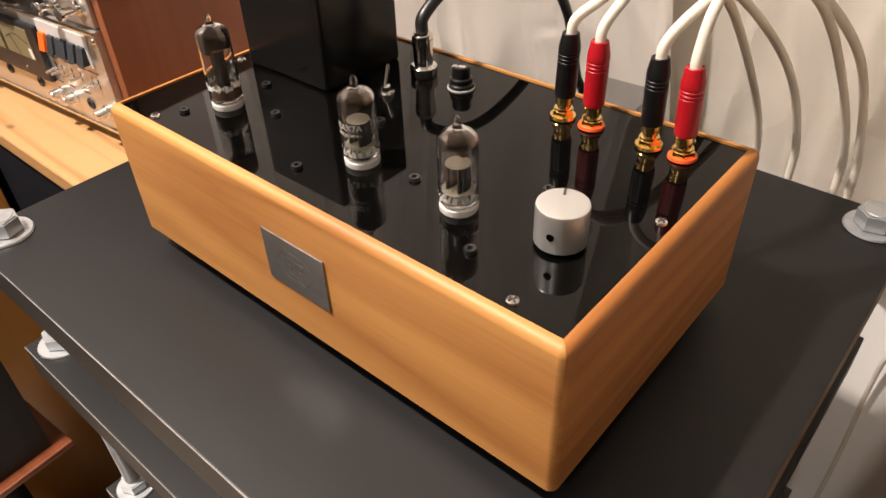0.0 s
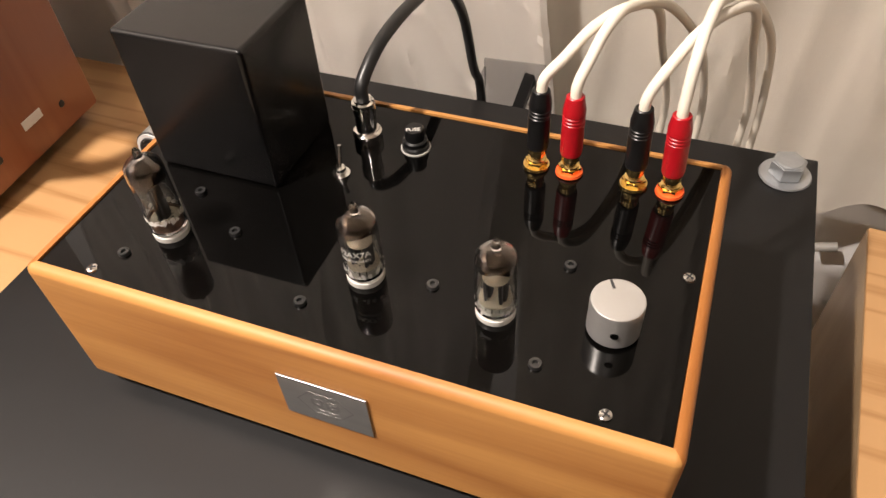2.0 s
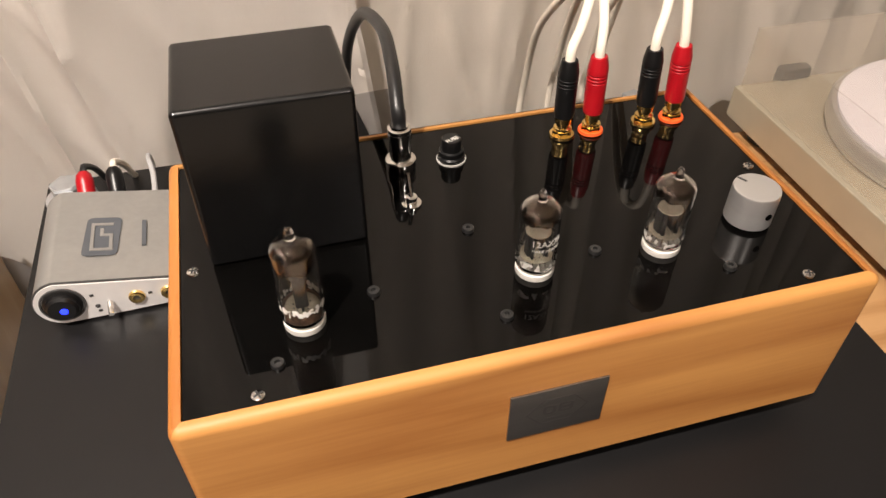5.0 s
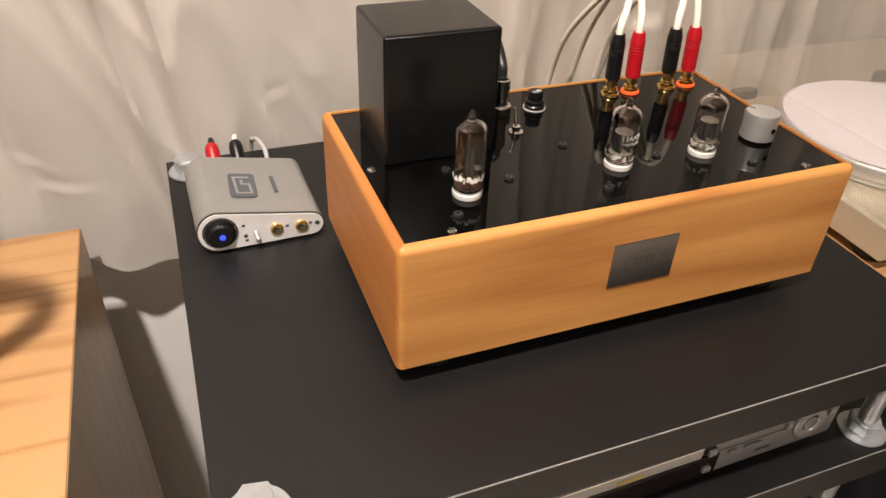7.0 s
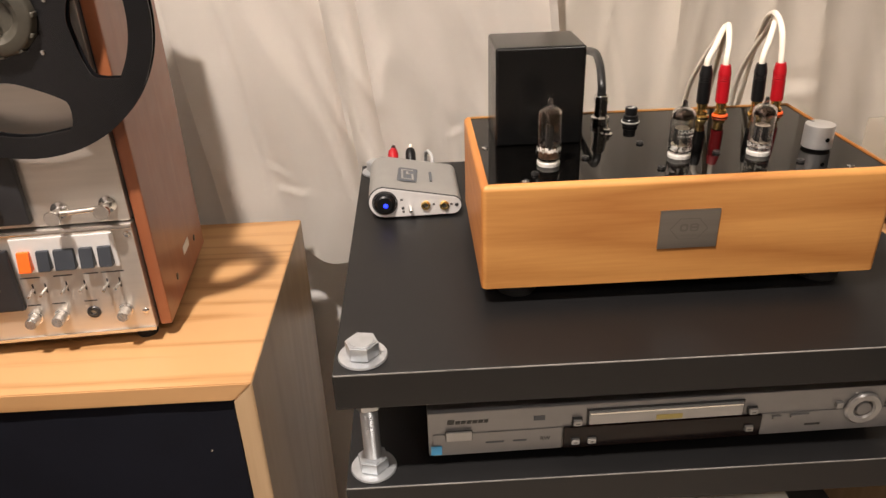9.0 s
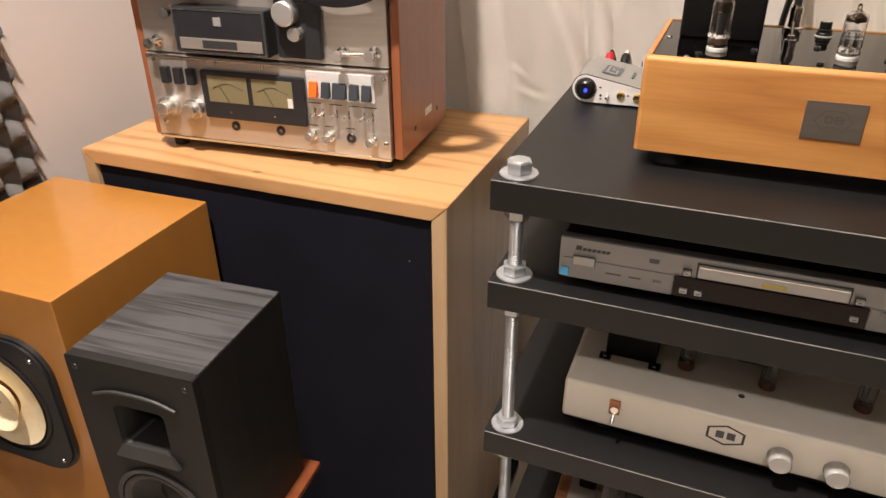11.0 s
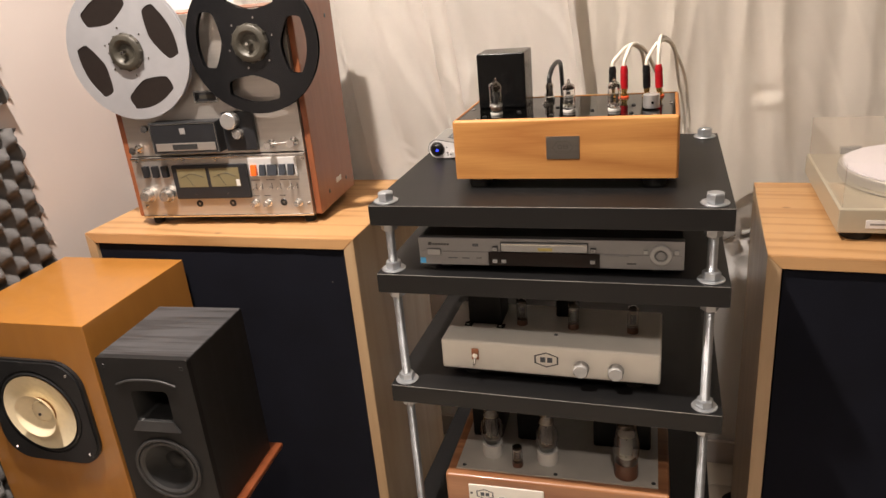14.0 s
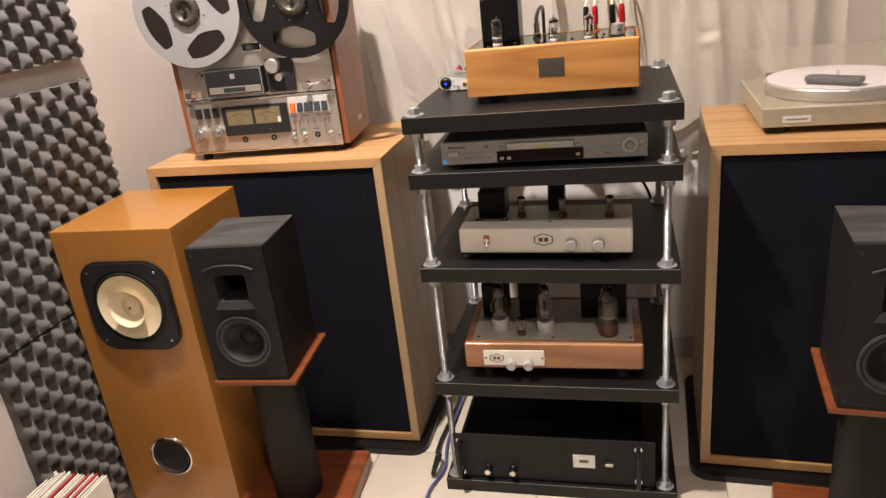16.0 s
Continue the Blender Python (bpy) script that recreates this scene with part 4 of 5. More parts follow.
for sx in (-1, 1):
    for sz in (-1, 1):
        part("screw", lathe([(0, 0.002), (0.003, 0.0016), (0.0036, 0)], 12, face(cx + sx * 0.085, -0.0095, cz + sz * 0.085)), CHROME, drv)
px, pz = 0.146, 0.181
port = part("port", lathe([(0.046, 0.001), (0.050, 0.0035), (0.053, 0.005), (0.056, 0.0035), (0.057, 0)], 48, face(px, 0, pz)), CHROME, tower, "chrome-ringed bass port")
part("port_tube", lathe([(0.047, 0.0012), (0.043, -0.004), (0.042, -0.0045), (0, -0.0045)], 40, face(px, -0.006, pz)), RUBBER, port)

# ---- black bookshelf speakers on their stands ----


def bookshelf(x, y, yaw, label):
    s = thing("bookshelf_speaker", x, y, 0.430, yaw, label, "speaker", "black bookshelf speakers")
    w, d, h = 0.172, 0.192, 0.318
    hh = h - 0.002
    outer = [(p + w / 2, q + hh / 2) for p, q in rounded(w, hh, 0.0015, 2)]
    inner = [(p + w / 2, q + hh / 2) for p, q in rounded(w - 0.024, hh - 0.024, 0.003, 2)]
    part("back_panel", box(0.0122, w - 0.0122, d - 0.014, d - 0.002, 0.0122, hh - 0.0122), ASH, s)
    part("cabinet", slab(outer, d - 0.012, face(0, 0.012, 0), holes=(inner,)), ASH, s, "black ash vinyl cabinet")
    # Lighter copy of the cabinet vinyl; the overhead light is in its colour.
    part("top_panel", box(0.0006, w - 0.0006, 0.0125, d - 0.0006, h - 0.002, h, 0.0006), ASH_LIT, s, "black ash vinyl with grey grain, lightened for light from above")
    holes = ([(px2 + w / 2, pz2 + 0.225) for px2, pz2 in rounded(0.070, 0.062, 0.008, 4)], disc(0.058, 48, w / 2, 0.098))
    part("baffle", slab([(a + w / 2, b + h / 2) for a, b in rounded(w, h, 0.004, 4)], 0.012, face(0, 0, 0), holes=holes), BAFFLE, s)
    # horn: a square mouth that narrows to a slot
    bm = bmesh.new()
    loops = []
    for k in range(7):
        t = k / 6
        sc = 1 - 0.72 * t ** 0.6
        loops.append([bm.verts.new((w / 2 + a * sc, 0.001 + 0.085 * t, 0.225 + b * (1 - 0.55 * t ** 0.7))) for a, b in rounded(0.071, 0.063, 0.008, 4)])
    for a, b in zip(loops, loops[1:]):
        for j in range(len(a)):
            bm.faces.new((a[j], a[(j + 1) % len(a)], b[(j + 1) % len(a)], b[j]))
    bm.faces.new(loops[-1])
    horn = part("horn", bm, CONE_BLACK, s, "black square tweeter horn")
    lip = tube([(w / 2 - 0.056, -0.002, 0.268), (w / 2 - 0.030, -0.003, 0.277), (w / 2, -0.003, 0.279), (w / 2 + 0.030, -0.003, 0.277), (w / 2 + 0.056, -0.002, 0.268)], 0.0022, 8)
    part("horn_rim", lip, TRIM_GREY, horn)
    part("horn_lip", slab([(-0.045, -0.008), (0.045, -0.008), (0.034, 0.010), (-0.034, 0.010)], 0.005, pose(w / 2, -0.0045, 0.186, 78, 0, 0)), TRIM_GREY, horn)
    wf = part("woofer", lathe([(0.063, 0), (0.063, 0.0035), (0.060, 0.005), (0.057, 0.0035), (0.056, 0.001), (0.054, 0.0035), (0.050, 0.0035), (0.046, 0.0)], 56, face(w / 2, 0, 0.098)), TRIM_GREY, s, "black woofer with silvery trim ring")
    part("cone", lathe([(0.050, 0.002), (0.040, -0.008), (0.028, -0.017), (0.019, -0.021), (0.012, -0.017), (0, -0.015)], 48, face(w / 2, 0.001, 0.098)), CONE_BLACK, wf)
    for sx, sz in ((0.012, 0.302), (0.160, 0.302), (0.012, 0.014), (0.160, 0.014)):
        part("grille_socket", lathe([(0.0018, 0.0004), (0.0022, 0.001), (0.0036, 0.001), (0.004, 0)], 14, face(sx, 0, sz)), CAST, s)
    part("base_trim", box(0.010, w - 0.010, -0.0012, 0, 0.010, 0.0115), CAST, s)
    return s


def stand(x, y, yaw, label):
    s = thing("speaker_stand", x, y, 0, yaw, label, "speaker stand", "mahogany speaker stands")
    part("base_plate", box(-0.145, 0.145, -0.16, 0.16, 0.0, 0.045, 0.008, 3), MAHOGANY, s, "thick red mahogany base")
    part("pillar", slab(rounded(0.112, 0.098, 0.040, 8), 0.374, pose(0, 0.0, 0.419)), BAFFLE, s, "matt black rounded pillar")
    part("top_plate", box(-0.098, 0.098, -0.105, 0.118, 0.419, 0.430, 0.003), MAHOGANY, s, "thin red mahogany top plate")
    return s


bookshelf(-0.573, -0.281, 4, "black ash bookshelf speaker with square horn on a mahogany stand")
stand(-0.489, -0.178, 4, "black pillar speaker stand with red mahogany plates beside the tower")
bookshelf(0.683, -0.303, -5, "black ash bookshelf speaker with grey-grained top before the grille")
stand(0.776, -0.210, -5, "black pillar speaker stand with red mahogany plates before the grille")

# ---- reel-to-reel tape deck ----
deck = thing("tape_deck", -0.772, 0.128, 0.832, 4.2, "vintage walnut-cased reel-to-reel tape deck with two large reels", "tape deck")
DW, DD, D0, D1 = 0.430, 0.215, 0.018, 0.436
part("side_panel", box(0, 0.014, 0.004, DD, D0, D1, 0.003), DECK_WOOD, deck, "reddish walnut side panel")
side = part("side_panel", box(DW - 0.014, DW, 0.004, DD, D0, D1, 0.003), DECK_WOOD, deck, "reddish walnut side panel")
part("top_panel", box(0.014, DW - 0.014, 0.006, DD - 0.002, D1 - 0.014, D1 - 0.002, 0.001), DECK_WOOD, deck)
part("chassis", box(0.014, DW - 0.014, 0.010, DD - 0.004, D0 + 0.004, D1 - 0.014), DECK_BLACK, deck)
part("upper_panel", box(0.016, DW - 0.016, 0.0, 0.010, 0.154, D1 - 0.004, 0.0012), DECK_METAL, deck, "brushed champagne transport panel")
part("lower_panel", box(0.016, DW - 0.016, -0.004, 0.010, D0, 0.1515, 0.0012), DECK_METAL, deck, "brushed champagne control panel")
part("panel_strip", box(0.016, DW - 0.016, -0.006, -0.004, 0.147, 0.1512, 0.0008), CHROME, deck)
part("panel_strip", box(0.016, DW - 0.016, -0.006, -0.004, D0, D0 + 0.005, 0.0008), CHROME, deck)
for fx in (0.035, DW - 0.035):
    for fy in (0.02, DD - 0.03):
        part("rubber_foot", lathe([(0, 0), (0.011, 0), (0.012, 0.002), (0.012, D0), (0, D0)], 20, pose(fx, fy, 0)), RUBBER, deck)
for sy, sz in ((0.17, 0.40), (0.165, 0.05), (0.06, 0.05)):
    part("side_screw", lathe([(0, 0.0012), (0.0035, 0.001), (0.0045, 0)], 14, pose(DW, sy, sz, 0, 90, 0)), DECK_BLACK, deck)
part("side_label", box(DW, DW + 0.0006, 0.105, 0.135, 0.055, 0.066), PRINT, deck, "small pale label plate")


def deck_part(name, mat, bm, label="", under=None):
    return part(name, bm, mat, under or deck, label)


head = deck_part("head_cover", DECK_BLACK, box(0.095, 0.246, -0.030, 0.0, 0.163, 0.228, 0.003), "black head cover with silver border")
deck_part("cover_border", CHROME, slab([(a + 0.1705, b + 0.1955) for a, b in rounded(0.148, 0.062, 0.003, 3)], 0.001, face(0, -0.0308, 0), holes=([(a + 0.1705, b + 0.1955) for a, b in rounded(0.143, 0.057, 0.003, 3)],)), "", head)
deck_part("cover_strip", DECK_METAL, box(0.104, 0.238, -0.0315, -0.030, 0.170, 0.186, 0.0005), "silver strip with a dark mark", head)
deck_part("cover_mark", DARK_PRINT, box(0.142, 0.198, -0.0319, -0.0315, 0.1725, 0.1835), "", head)
deck_part("cover_emblem", DVD_LIGHT, box(0.164, 0.176, -0.0312, -0.030, 0.204, 0.216, 0.0004), "", head)
roller = deck_part("roller_plate", DECK_BLACK, box(0.250, 0.318, -0.010, 0.0, 0.161, 0.240, 0.002), "black roller plate")
deck_part("capstan_knob", ALUMINIUM, lathe([(0, 0.030), (0.015, 0.030), (0.017, 0.028), (0.017, 0.010), (0, 0.010)], 40, face(0.273, 0, 0.225)), "", roller)
deck_part("pinch_knob", BRIGHT_METAL, lathe([(0, 0.024), (0.009, 0.024), (0.0105, 0.022), (0.0105, 0.010), (0, 0.010)], 32, face(0.284, 0, 0.197)), "", roller)
for gx, gz in ((0.080, 0.216), (0.041, 0.171), (0.347, 0.172), (0.396, 0.175)):
    gd = deck_part("tape_guide", CHROME, lathe([(0, 0.026), (0.0075, 0.026), (0.008, 0.025), (0.008, 0.022), (0.0048, 0.0215), (0.0048, 0.004), (0.009, 0.003), (0.009, 0), (0, 0)], 28, face(gx, 0, gz)))
bm = rod((0.347, -0.012, 0.172), (0.396, -0.012, 0.175), 0.003, 10)
deck_part("tension_arm", CHROME, bm)
deck_part("tension_arm", CHROME, rod((0.058, -0.012, 0.176), (0.041, -0.012, 0.171), 0.003, 10))
counter = deck_part("tape_counter", DECK_BLACK, box(0.196, 0.246, -0.003, 0.0, 0.262, 0.283, 0.001), "small tape counter window")
deck_part("counter_rim", CHROME, slab([(a + 0.221, b + 0.2725) for a, b in rounded(0.052, 0.023, 0.002, 3)], 0.001, face(0, -0.0035, 0), holes=([(a + 0.221, b + 0.2725) for a, b in rounded(0.046, 0.017, 0.002, 3)],)), "", counter)
deck_part("counter_digits", HUB, box(0.208, 0.238, -0.0036, -0.003, 0.2685, 0.2755), "", counter)
mt = deck_part("meter_housing", DECK_BLACK, box(0.112, 0.285, -0.012, -0.004, 0.060, 0.134, 0.003), "black twin level meter housing")
for mx in (0.125, 0.200):
    dl = deck_part("meter", METER, box(mx, mx + 0.067, -0.0128, -0.012, 0.087, 0.127), "pale yellow level meter dial", mt)
    deck_part("scale_arc", DARK_PRINT, tube([(mx + 0.008, -0.013, 0.108), (mx + 0.0335, -0.013, 0.116), (mx + 0.060, -0.013, 0.108)], 0.0005, 6), "", dl)
    deck_part("needle", DARK_PRINT, rod((mx + 0.034, -0.0131, 0.088), (mx + 0.020, -0.0131, 0.112), 0.0004, 6), "", dl)
    deck_part("adjuster", CHROME, lathe([(0, 0.001), (0.0015, 0.001), (0.0015, 0)], 10, face(mx + 0.034, -0.012, 0.072)), "", mt)
deck_part("meter_sticker", PRINT, box(0.258, 0.266, -0.0132, -0.0129, 0.088, 0.102), "", mt)
for kx in (0.050, 0.0725, 0.095):
    deck_part("rocker_switch", DECK_BLACK, box(kx - 0.0065, kx + 0.0065, -0.014, -0.004, 0.109, 0.134, 0.0012))
for kx in (0.046, 0.092):
    k2 = deck_part("level_knob", BRIGHT_METAL, lathe([(0, 0.012), (0.016, 0.012), (0.0165, 0.010), (0.0165, 0), (0, 0)], 36, face(kx, -0.004, 0.072)), "silver double level knob")
    deck_part("inner_knob", BRIGHT_METAL, lathe([(0, 0.026), (0.010, 0.026), (0.011, 0.024), (0.011, 0.012), (0, 0.012)], 30, face(kx, -0.004, 0.072)), "", k2)
for jx in (0.158, 0.236, 0.352):
    jk = deck_part("jack_socket", DECK_BLACK, lathe([(0.003, -0.002), (0.003, 0.002), (0.0066, 0.002), (0.0075, 0.001), (0.0075, 0)], 22, face(jx, -0.004, 0.048)))
    deck_part("jack_ring", HUB, lathe([(0.0032, 0.0026), (0.0045, 0.0026), (0.0045, 0.002)], 20, face(jx, -0.004, 0.048)), "", jk)
kp = deck_part("key_panel", SILVER_FACE, box(0.288, 0.394, -0.007, -0.004, 0.104, 0.144, 0.001), "raised silver key panel")
for kx, kw, mat in ((0.300, 0.013, ORANGE_KEY), (0.3195, 0.013, KEY_GREY), (0.341, 0.021, KEY_GREY), (0.3635, 0.014, KEY_GREY), (0.3825, 0.014, KEY_GREY)):
    bm = box(kx - kw / 2, kx + kw / 2, -0.016, -0.006, 0.108, 0.130, 0.0012)
    for v in bm.verts:
        if v.co.y < -0.012 and v.co.z > 0.12:
            v.co.y += 0.005
    deck_part("transport_key", mat, bm, "bright orange key" if mat is ORANGE_KEY else "slate-grey key", kp)
for lx in (0.297, 0.310, 0.332, 0.351, 0.375, 0.388):
    lv = deck_part("lever_switch", BRIGHT_METAL, rod((lx, -0.004, 0.083), (lx - 0.001, -0.019, 0.079 + 0.004 * random.random()), 0.0018, 8))
    deck_part("lever_slot", DECK_BLACK, box(lx - 0.0009, lx + 0.0009, -0.0044, -0.004, 0.077, 0.089), "", lv)
for lx in (0.290, 0.318, 0.387):
    deck_part("small_knob", BRIGHT_METAL, lathe([(0, 0.018), (0.0055, 0.018), (0.0065, 0.016), (0.0065, 0.004), (0.008, 0.003), (0.008, 0), (0, 0)], 24, face(lx, -0.004, 0.048)))
for lx, lz in ((0.407, 0.044), (0.408, 0.140), (0.030, 0.143), (0.030, 0.044), (0.140, 0.148), (0.216, 0.148)):
    deck_part("panel_screw", CHROME, lathe([(0, 0.0025), (0.003, 0.002), (0.004, 0)], 14, face(lx, -0.004, min(lz, 0.1435))))
for k, (lx, lw) in enumerate(((0.297, 0.02), (0.331, 0.02), (0.36, 0.016), (0.383, 0.024), (0.292, 0.014), (0.318, 0.014), (0.352, 0.014))):
    zz = 0.096 if k < 4 else 0.062
    deck_part("panel_print", DARK_PRINT, box(lx - lw / 2, lx + lw / 2, -0.00435, -0.004, zz, zz + 0.0014))


def reel(x, mat, tape_r, turn, label, hubmat):
    """A ten-inch reel: two flanges with four windows, the tape pack and a hub adaptor."""
    r = thing("tape_reel", 0, 0, 0, 0, label, "tape reel", "tape reels")
    r.matrix_world = deck.matrix_world @ pose(x, -0.024, 0.371, 90, 0, 0)
    R = 0.1335
    windows = []
    for k in range(4):
        a0 = radians(turn + 90 * k)
        outer = [(0.112, radians(a)) for a in (-27, -20, -12, -4, 4, 12, 20, 27)]
        inner = [(0.094, radians(33)), (0.082, radians(30)), (0.066, radians(16)), (0.060, 0), (0.066, radians(-16)), (0.082, radians(-30)), (0.094, radians(-33))]
        loop = [(p.x, p.y) for p in spline([(q * math.cos(a0 + b), q * math.sin(a0 + b), 0) for q, b in (*outer, *inner, outer[0])], 3)[:-1]]
        windows.append(loop)
    for z in (0.004, -0.0065):
        part("flange", slab(disc(R, 96), 0.0012, pose(0, 0, z), holes=(*windows, disc(0.030, 36))), mat, r)
    part("tape_pack", lathe([(0.050, 0.0025), (tape_r, 0.0025), (tape_r, -0.0060), (0.050, -0.0060), (0.050, 0.0025)], 72), TAPE if tape_r > 0.07 else mat, r)
    hb = part("hub_adaptor", lathe([(0, 0.006), (0.016, 0.006), (0.019, 0.012), (0.024, 0.015), (0.032, 0.014), (0.035, 0.011), (0.036, 0.003), (0.030, 0.002), (0.030, -0.0225), (0, -0.0225)], 48), hubmat, r, "ribbed dark metal hub adaptor")
    part("spindle", lathe([(0, 0.022), (0.003, 0.022), (0.0045, 0.019), (0.0045, 0.006), (0, 0.006)], 20), CHROME, hb)
    for k in range(12):
        bm = box(0.0335, 0.0368, -0.0022, 0.0022, 0.003, 0.0125, 0.0006, 1)
        bmesh.ops.transform(bm, matrix=pose(0, 0, 0, 0, 0, 30 * k), verts=bm.verts)
        part("rib", bm, hubmat, hb)
    for k in range(6):
        a = radians(turn + 60 * k + 20)
        part("screw", lathe([(0, 0.0016), (0.0022, 0.0012), (0.0026, 0)], 10, pose(0.047 * math.cos(a), 0.047 * math.sin(a), 0.004)), CHROME, r)
    return r


reel(0.0865, REEL_GREY, 0.115, 22, "grey metal tape reel nearly full of brown tape on the deck", HUB)
reel(0.3525, REEL_BLACK, 0.056, -6, "black metal take-up reel almost empty on the deck", HUB)

# ---- small headphone converter on the rack top ----
dac = thing("audio_converter", -0.1105, 0.196, 0.955, 1.0, "small grey wedge-shaped audio converter with blue-lit knob", "audio interface")


def wedge(grow=0.0):
    """The rounded profile: a large round end on one side, a small one on the other."""
    c0, r0, c1, r1 = (0.0195, 0.0195), 0.0185 + grow, (0.0955, 0.0125), 0.0110 + grow
    pts = [(c0[0] + r0 * math.cos(radians(a)), c0[1] + 0.001 + r0 * math.sin(radians(a))) for a in range(275, 83, -12)]
    pts += [(c1[0] + r1 * math.cos(radians(a)), c1[1] + 0.001 + r1 * math.sin(radians(a))) for a in range(80, -95, -12)]
    return pts


part("case", slab(wedge(), 0.100, face(0, 0.001, 0)), GREY_CASE, dac, "satin grey anodised case")
part("gasket", slab(wedge(0.0004), 0.0012, face(0, 0.0000, 0.0)), DARK_PRINT, dac, "dark seam")
df = part("front_panel", slab(wedge(-0.0008), 0.0022, face(0, -0.0012, 0.0)), SILVER_FACE, dac, "silver front panel")
kb = part("knob", lathe([(0, 0.0062), (0.0085, 0.0062), (0.0102, 0.0048), (0.0106, 0.002), (0.0125, 0.001), (0.0125, 0)], 36, face(0.0195, -0.0012, 0.0205)), BLACK_PLASTIC, dac, "black knob lit blue")
part("led", lathe([(0, 0.0068), (0.0025, 0.0066), (0.0025, 0.0062)], 20, face(0.0205, -0.0012, 0.0195)), BLUE_LED, kb)
for jx, jz in ((0.0655, 0.0150), (0.0865, 0.0140)):
    part("headphone_socket", lathe([(0.0024, -0.002), (0.0024, 0.002), (0.0040, 0.0024), (0.0052, 0.0018), (0.0056, 0)], 24, face(jx, -0.0012, jz)), GOLD, dac)
    part("socket_hole", lathe([(0, 0.0006), (0.0025, 0.0006)], 16, face(jx, -0.0018, jz)), DARK_PRINT, dac)
part("toggle", rod((0.0480, -0.002, 0.0150), (0.0485, -0.0115, 0.0125), 0.0020, 10), CHROME, dac)
part("panel_screw", lathe([(0, 0.0008), (0.0018, 0.0006), (0.0022, 0)], 12, face(0.1005, -0.0012, 0.0140)), DARK_PRINT, dac)
part("panel_screw", lathe([(0, 0.0008), (0.0014, 0.0006), (0.0018, 0)], 12, face(0.0395, -0.0012, 0.0130)), DARK_PRINT, dac)
part("knob_bezel", lathe([(0.0128, 0.0002), (0.0130, 0.0012), (0.0142, 0.0012), (0.0145, 0.0)], 40, face(0.0195, -0.0012, 0.0205)), DARK_PRINT, dac)
for mx, mz in ((0.0385, 0.0235), (0.0400, 0.0085), (0.0745, 0.0160), (0.0945, 0.0150)):
    part("panel_mark", box(mx - 0.0013, mx + 0.0013, -0.0015, -0.0011, mz - 0.0010, mz + 0.0010), DARK_PRINT, dac)
ang = math.degrees(math.atan2(-0.0146, 0.076))


def dac_mark(u0, u1, y0, y1):
    bm = box(u0, u1, y0, y1, 0.0, 0.0013)
    bmesh.ops.transform(bm, matrix=pose(0.0195 + 0.0035, 0, 0.0205 + 0.0183, 0, -ang, 0), verts=bm.verts)
    return bm


skew = 0.06
em = slab([(a + skew * b + 0.024, b + 0.046) for a, b in rounded(0.023, 0.042, 0.004, 3)], 0.0003, pose(0.0230, 0, 0.0394, 0, -ang, 0))
part("emblem", em, SLATE_PRINT, dac, "slate-grey square emblem")
for x0, x1, y0, y1 in ((0.0165, 0.0188, 0.0300, 0.0600), (0.0188, 0.0310, 0.0575, 0.0600), (0.0225, 0.0310, 0.0455, 0.0478), (0.0188, 0.0310, 0.0300, 0.0323), (0.0287, 0.0310, 0.0323, 0.0455), (0.0225, 0.0248, 0.0478, 0.0540)):
    part("emblem_bar", dac_mark(x0, x1, y0, y1), GREY_CASE, dac)
part("top_print", dac_mark(0.050, 0.053, 0.034, 0.062), SLATE_PRINT, dac)
for k, (mat, lx) in enumerate(((RED, 0.030), (BLACK_PLASTIC, 0.052))):
    q = thing("phono_plug", *(dac.matrix_world @ Vector((lx, 0.101, 0.017))), 1.0, ("red" if mat is RED else "black") + " phono plug in the converter's rear", "plug", "phono plugs")
    part("collar", lathe([(0, 0), (0.0052, 0), (0.0052, 0.009), (0, 0.009)], 20, pose(0, 0, 0, -90, 0, 0)), GOLD, q)
    part("sleeve", lathe([(0, 0.006), (0.0060, 0.006), (0.0066, 0.012), (0.0066, 0.024), (0.0056, 0.029), (0.0034, 0.0315), (0, 0.032)], 20, pose(0, 0, 0.001, -48, 0, 0)), mat, q)
    part("cable", tube([(0, 0.0220, 0.0205), (0.001, 0.030, 0.0225), (0.004, 0.056, -0.004), (0.008, 0.075, -0.060), (0.01, 0.078, -0.25)], 0.0026, 8), WHITE_CABLE if k else BLACK_CABLE, q)

usb = thing("data_cable", *(dac.matrix_world @ Vector((0.078, 0.100, 0.014))), 1.0, "thin grey cable behind the converter", "cable")
part("cable", tube([(0, 0.001, 0), (0.001, 0.025, 0.012), (-0.004, 0.055, 0.008), (-0.006, 0.078, -0.03), (-0.006, 0.084, -0.25)], 0.0022, 8), material("grey_cable", (0.4, 0.4, 0.4), 0.5), usb)

# ---- disc recorder ----
dvd = thing("disc_recorder", -0.054, -0.069, 0.834, 0.8, "silver disc recorder with dark display window on the second shelf", "disc player")
part("cover", box(0.002, 0.418, 0.012, 0.285, 0.010, 0.0585, 0.001), BLACK_PAINT, dvd, "black metal top cover")
part("front_panel", box(0, 0.420, 0, 0.014, 0.012, 0.0590, 0.0012), DVD_SILVER, dvd, "matt silver front panel")
part("lower_front", box(0.004, 0.1175, -0.0012, 0.0, 0.0125, 0.036, 0.0008), DVD_SILVER, dvd)
part("lower_front", box(0.296, 0.416, -0.0012, 0.0, 0.0125, 0.036, 0.0008), DVD_SILVER, dvd)
part("display_window", box(0.1185, 0.295, -0.0028, 0.0, 0.0135, 0.0365, 0.0006), WINDOW_DARK, dvd, "dark reddish display window")
part("tray_surround", box(0.1385, 0.2775, -0.0012, 0.0, 0.0370, 0.0540), DARK_PRINT, dvd, "dark gap round the tray")
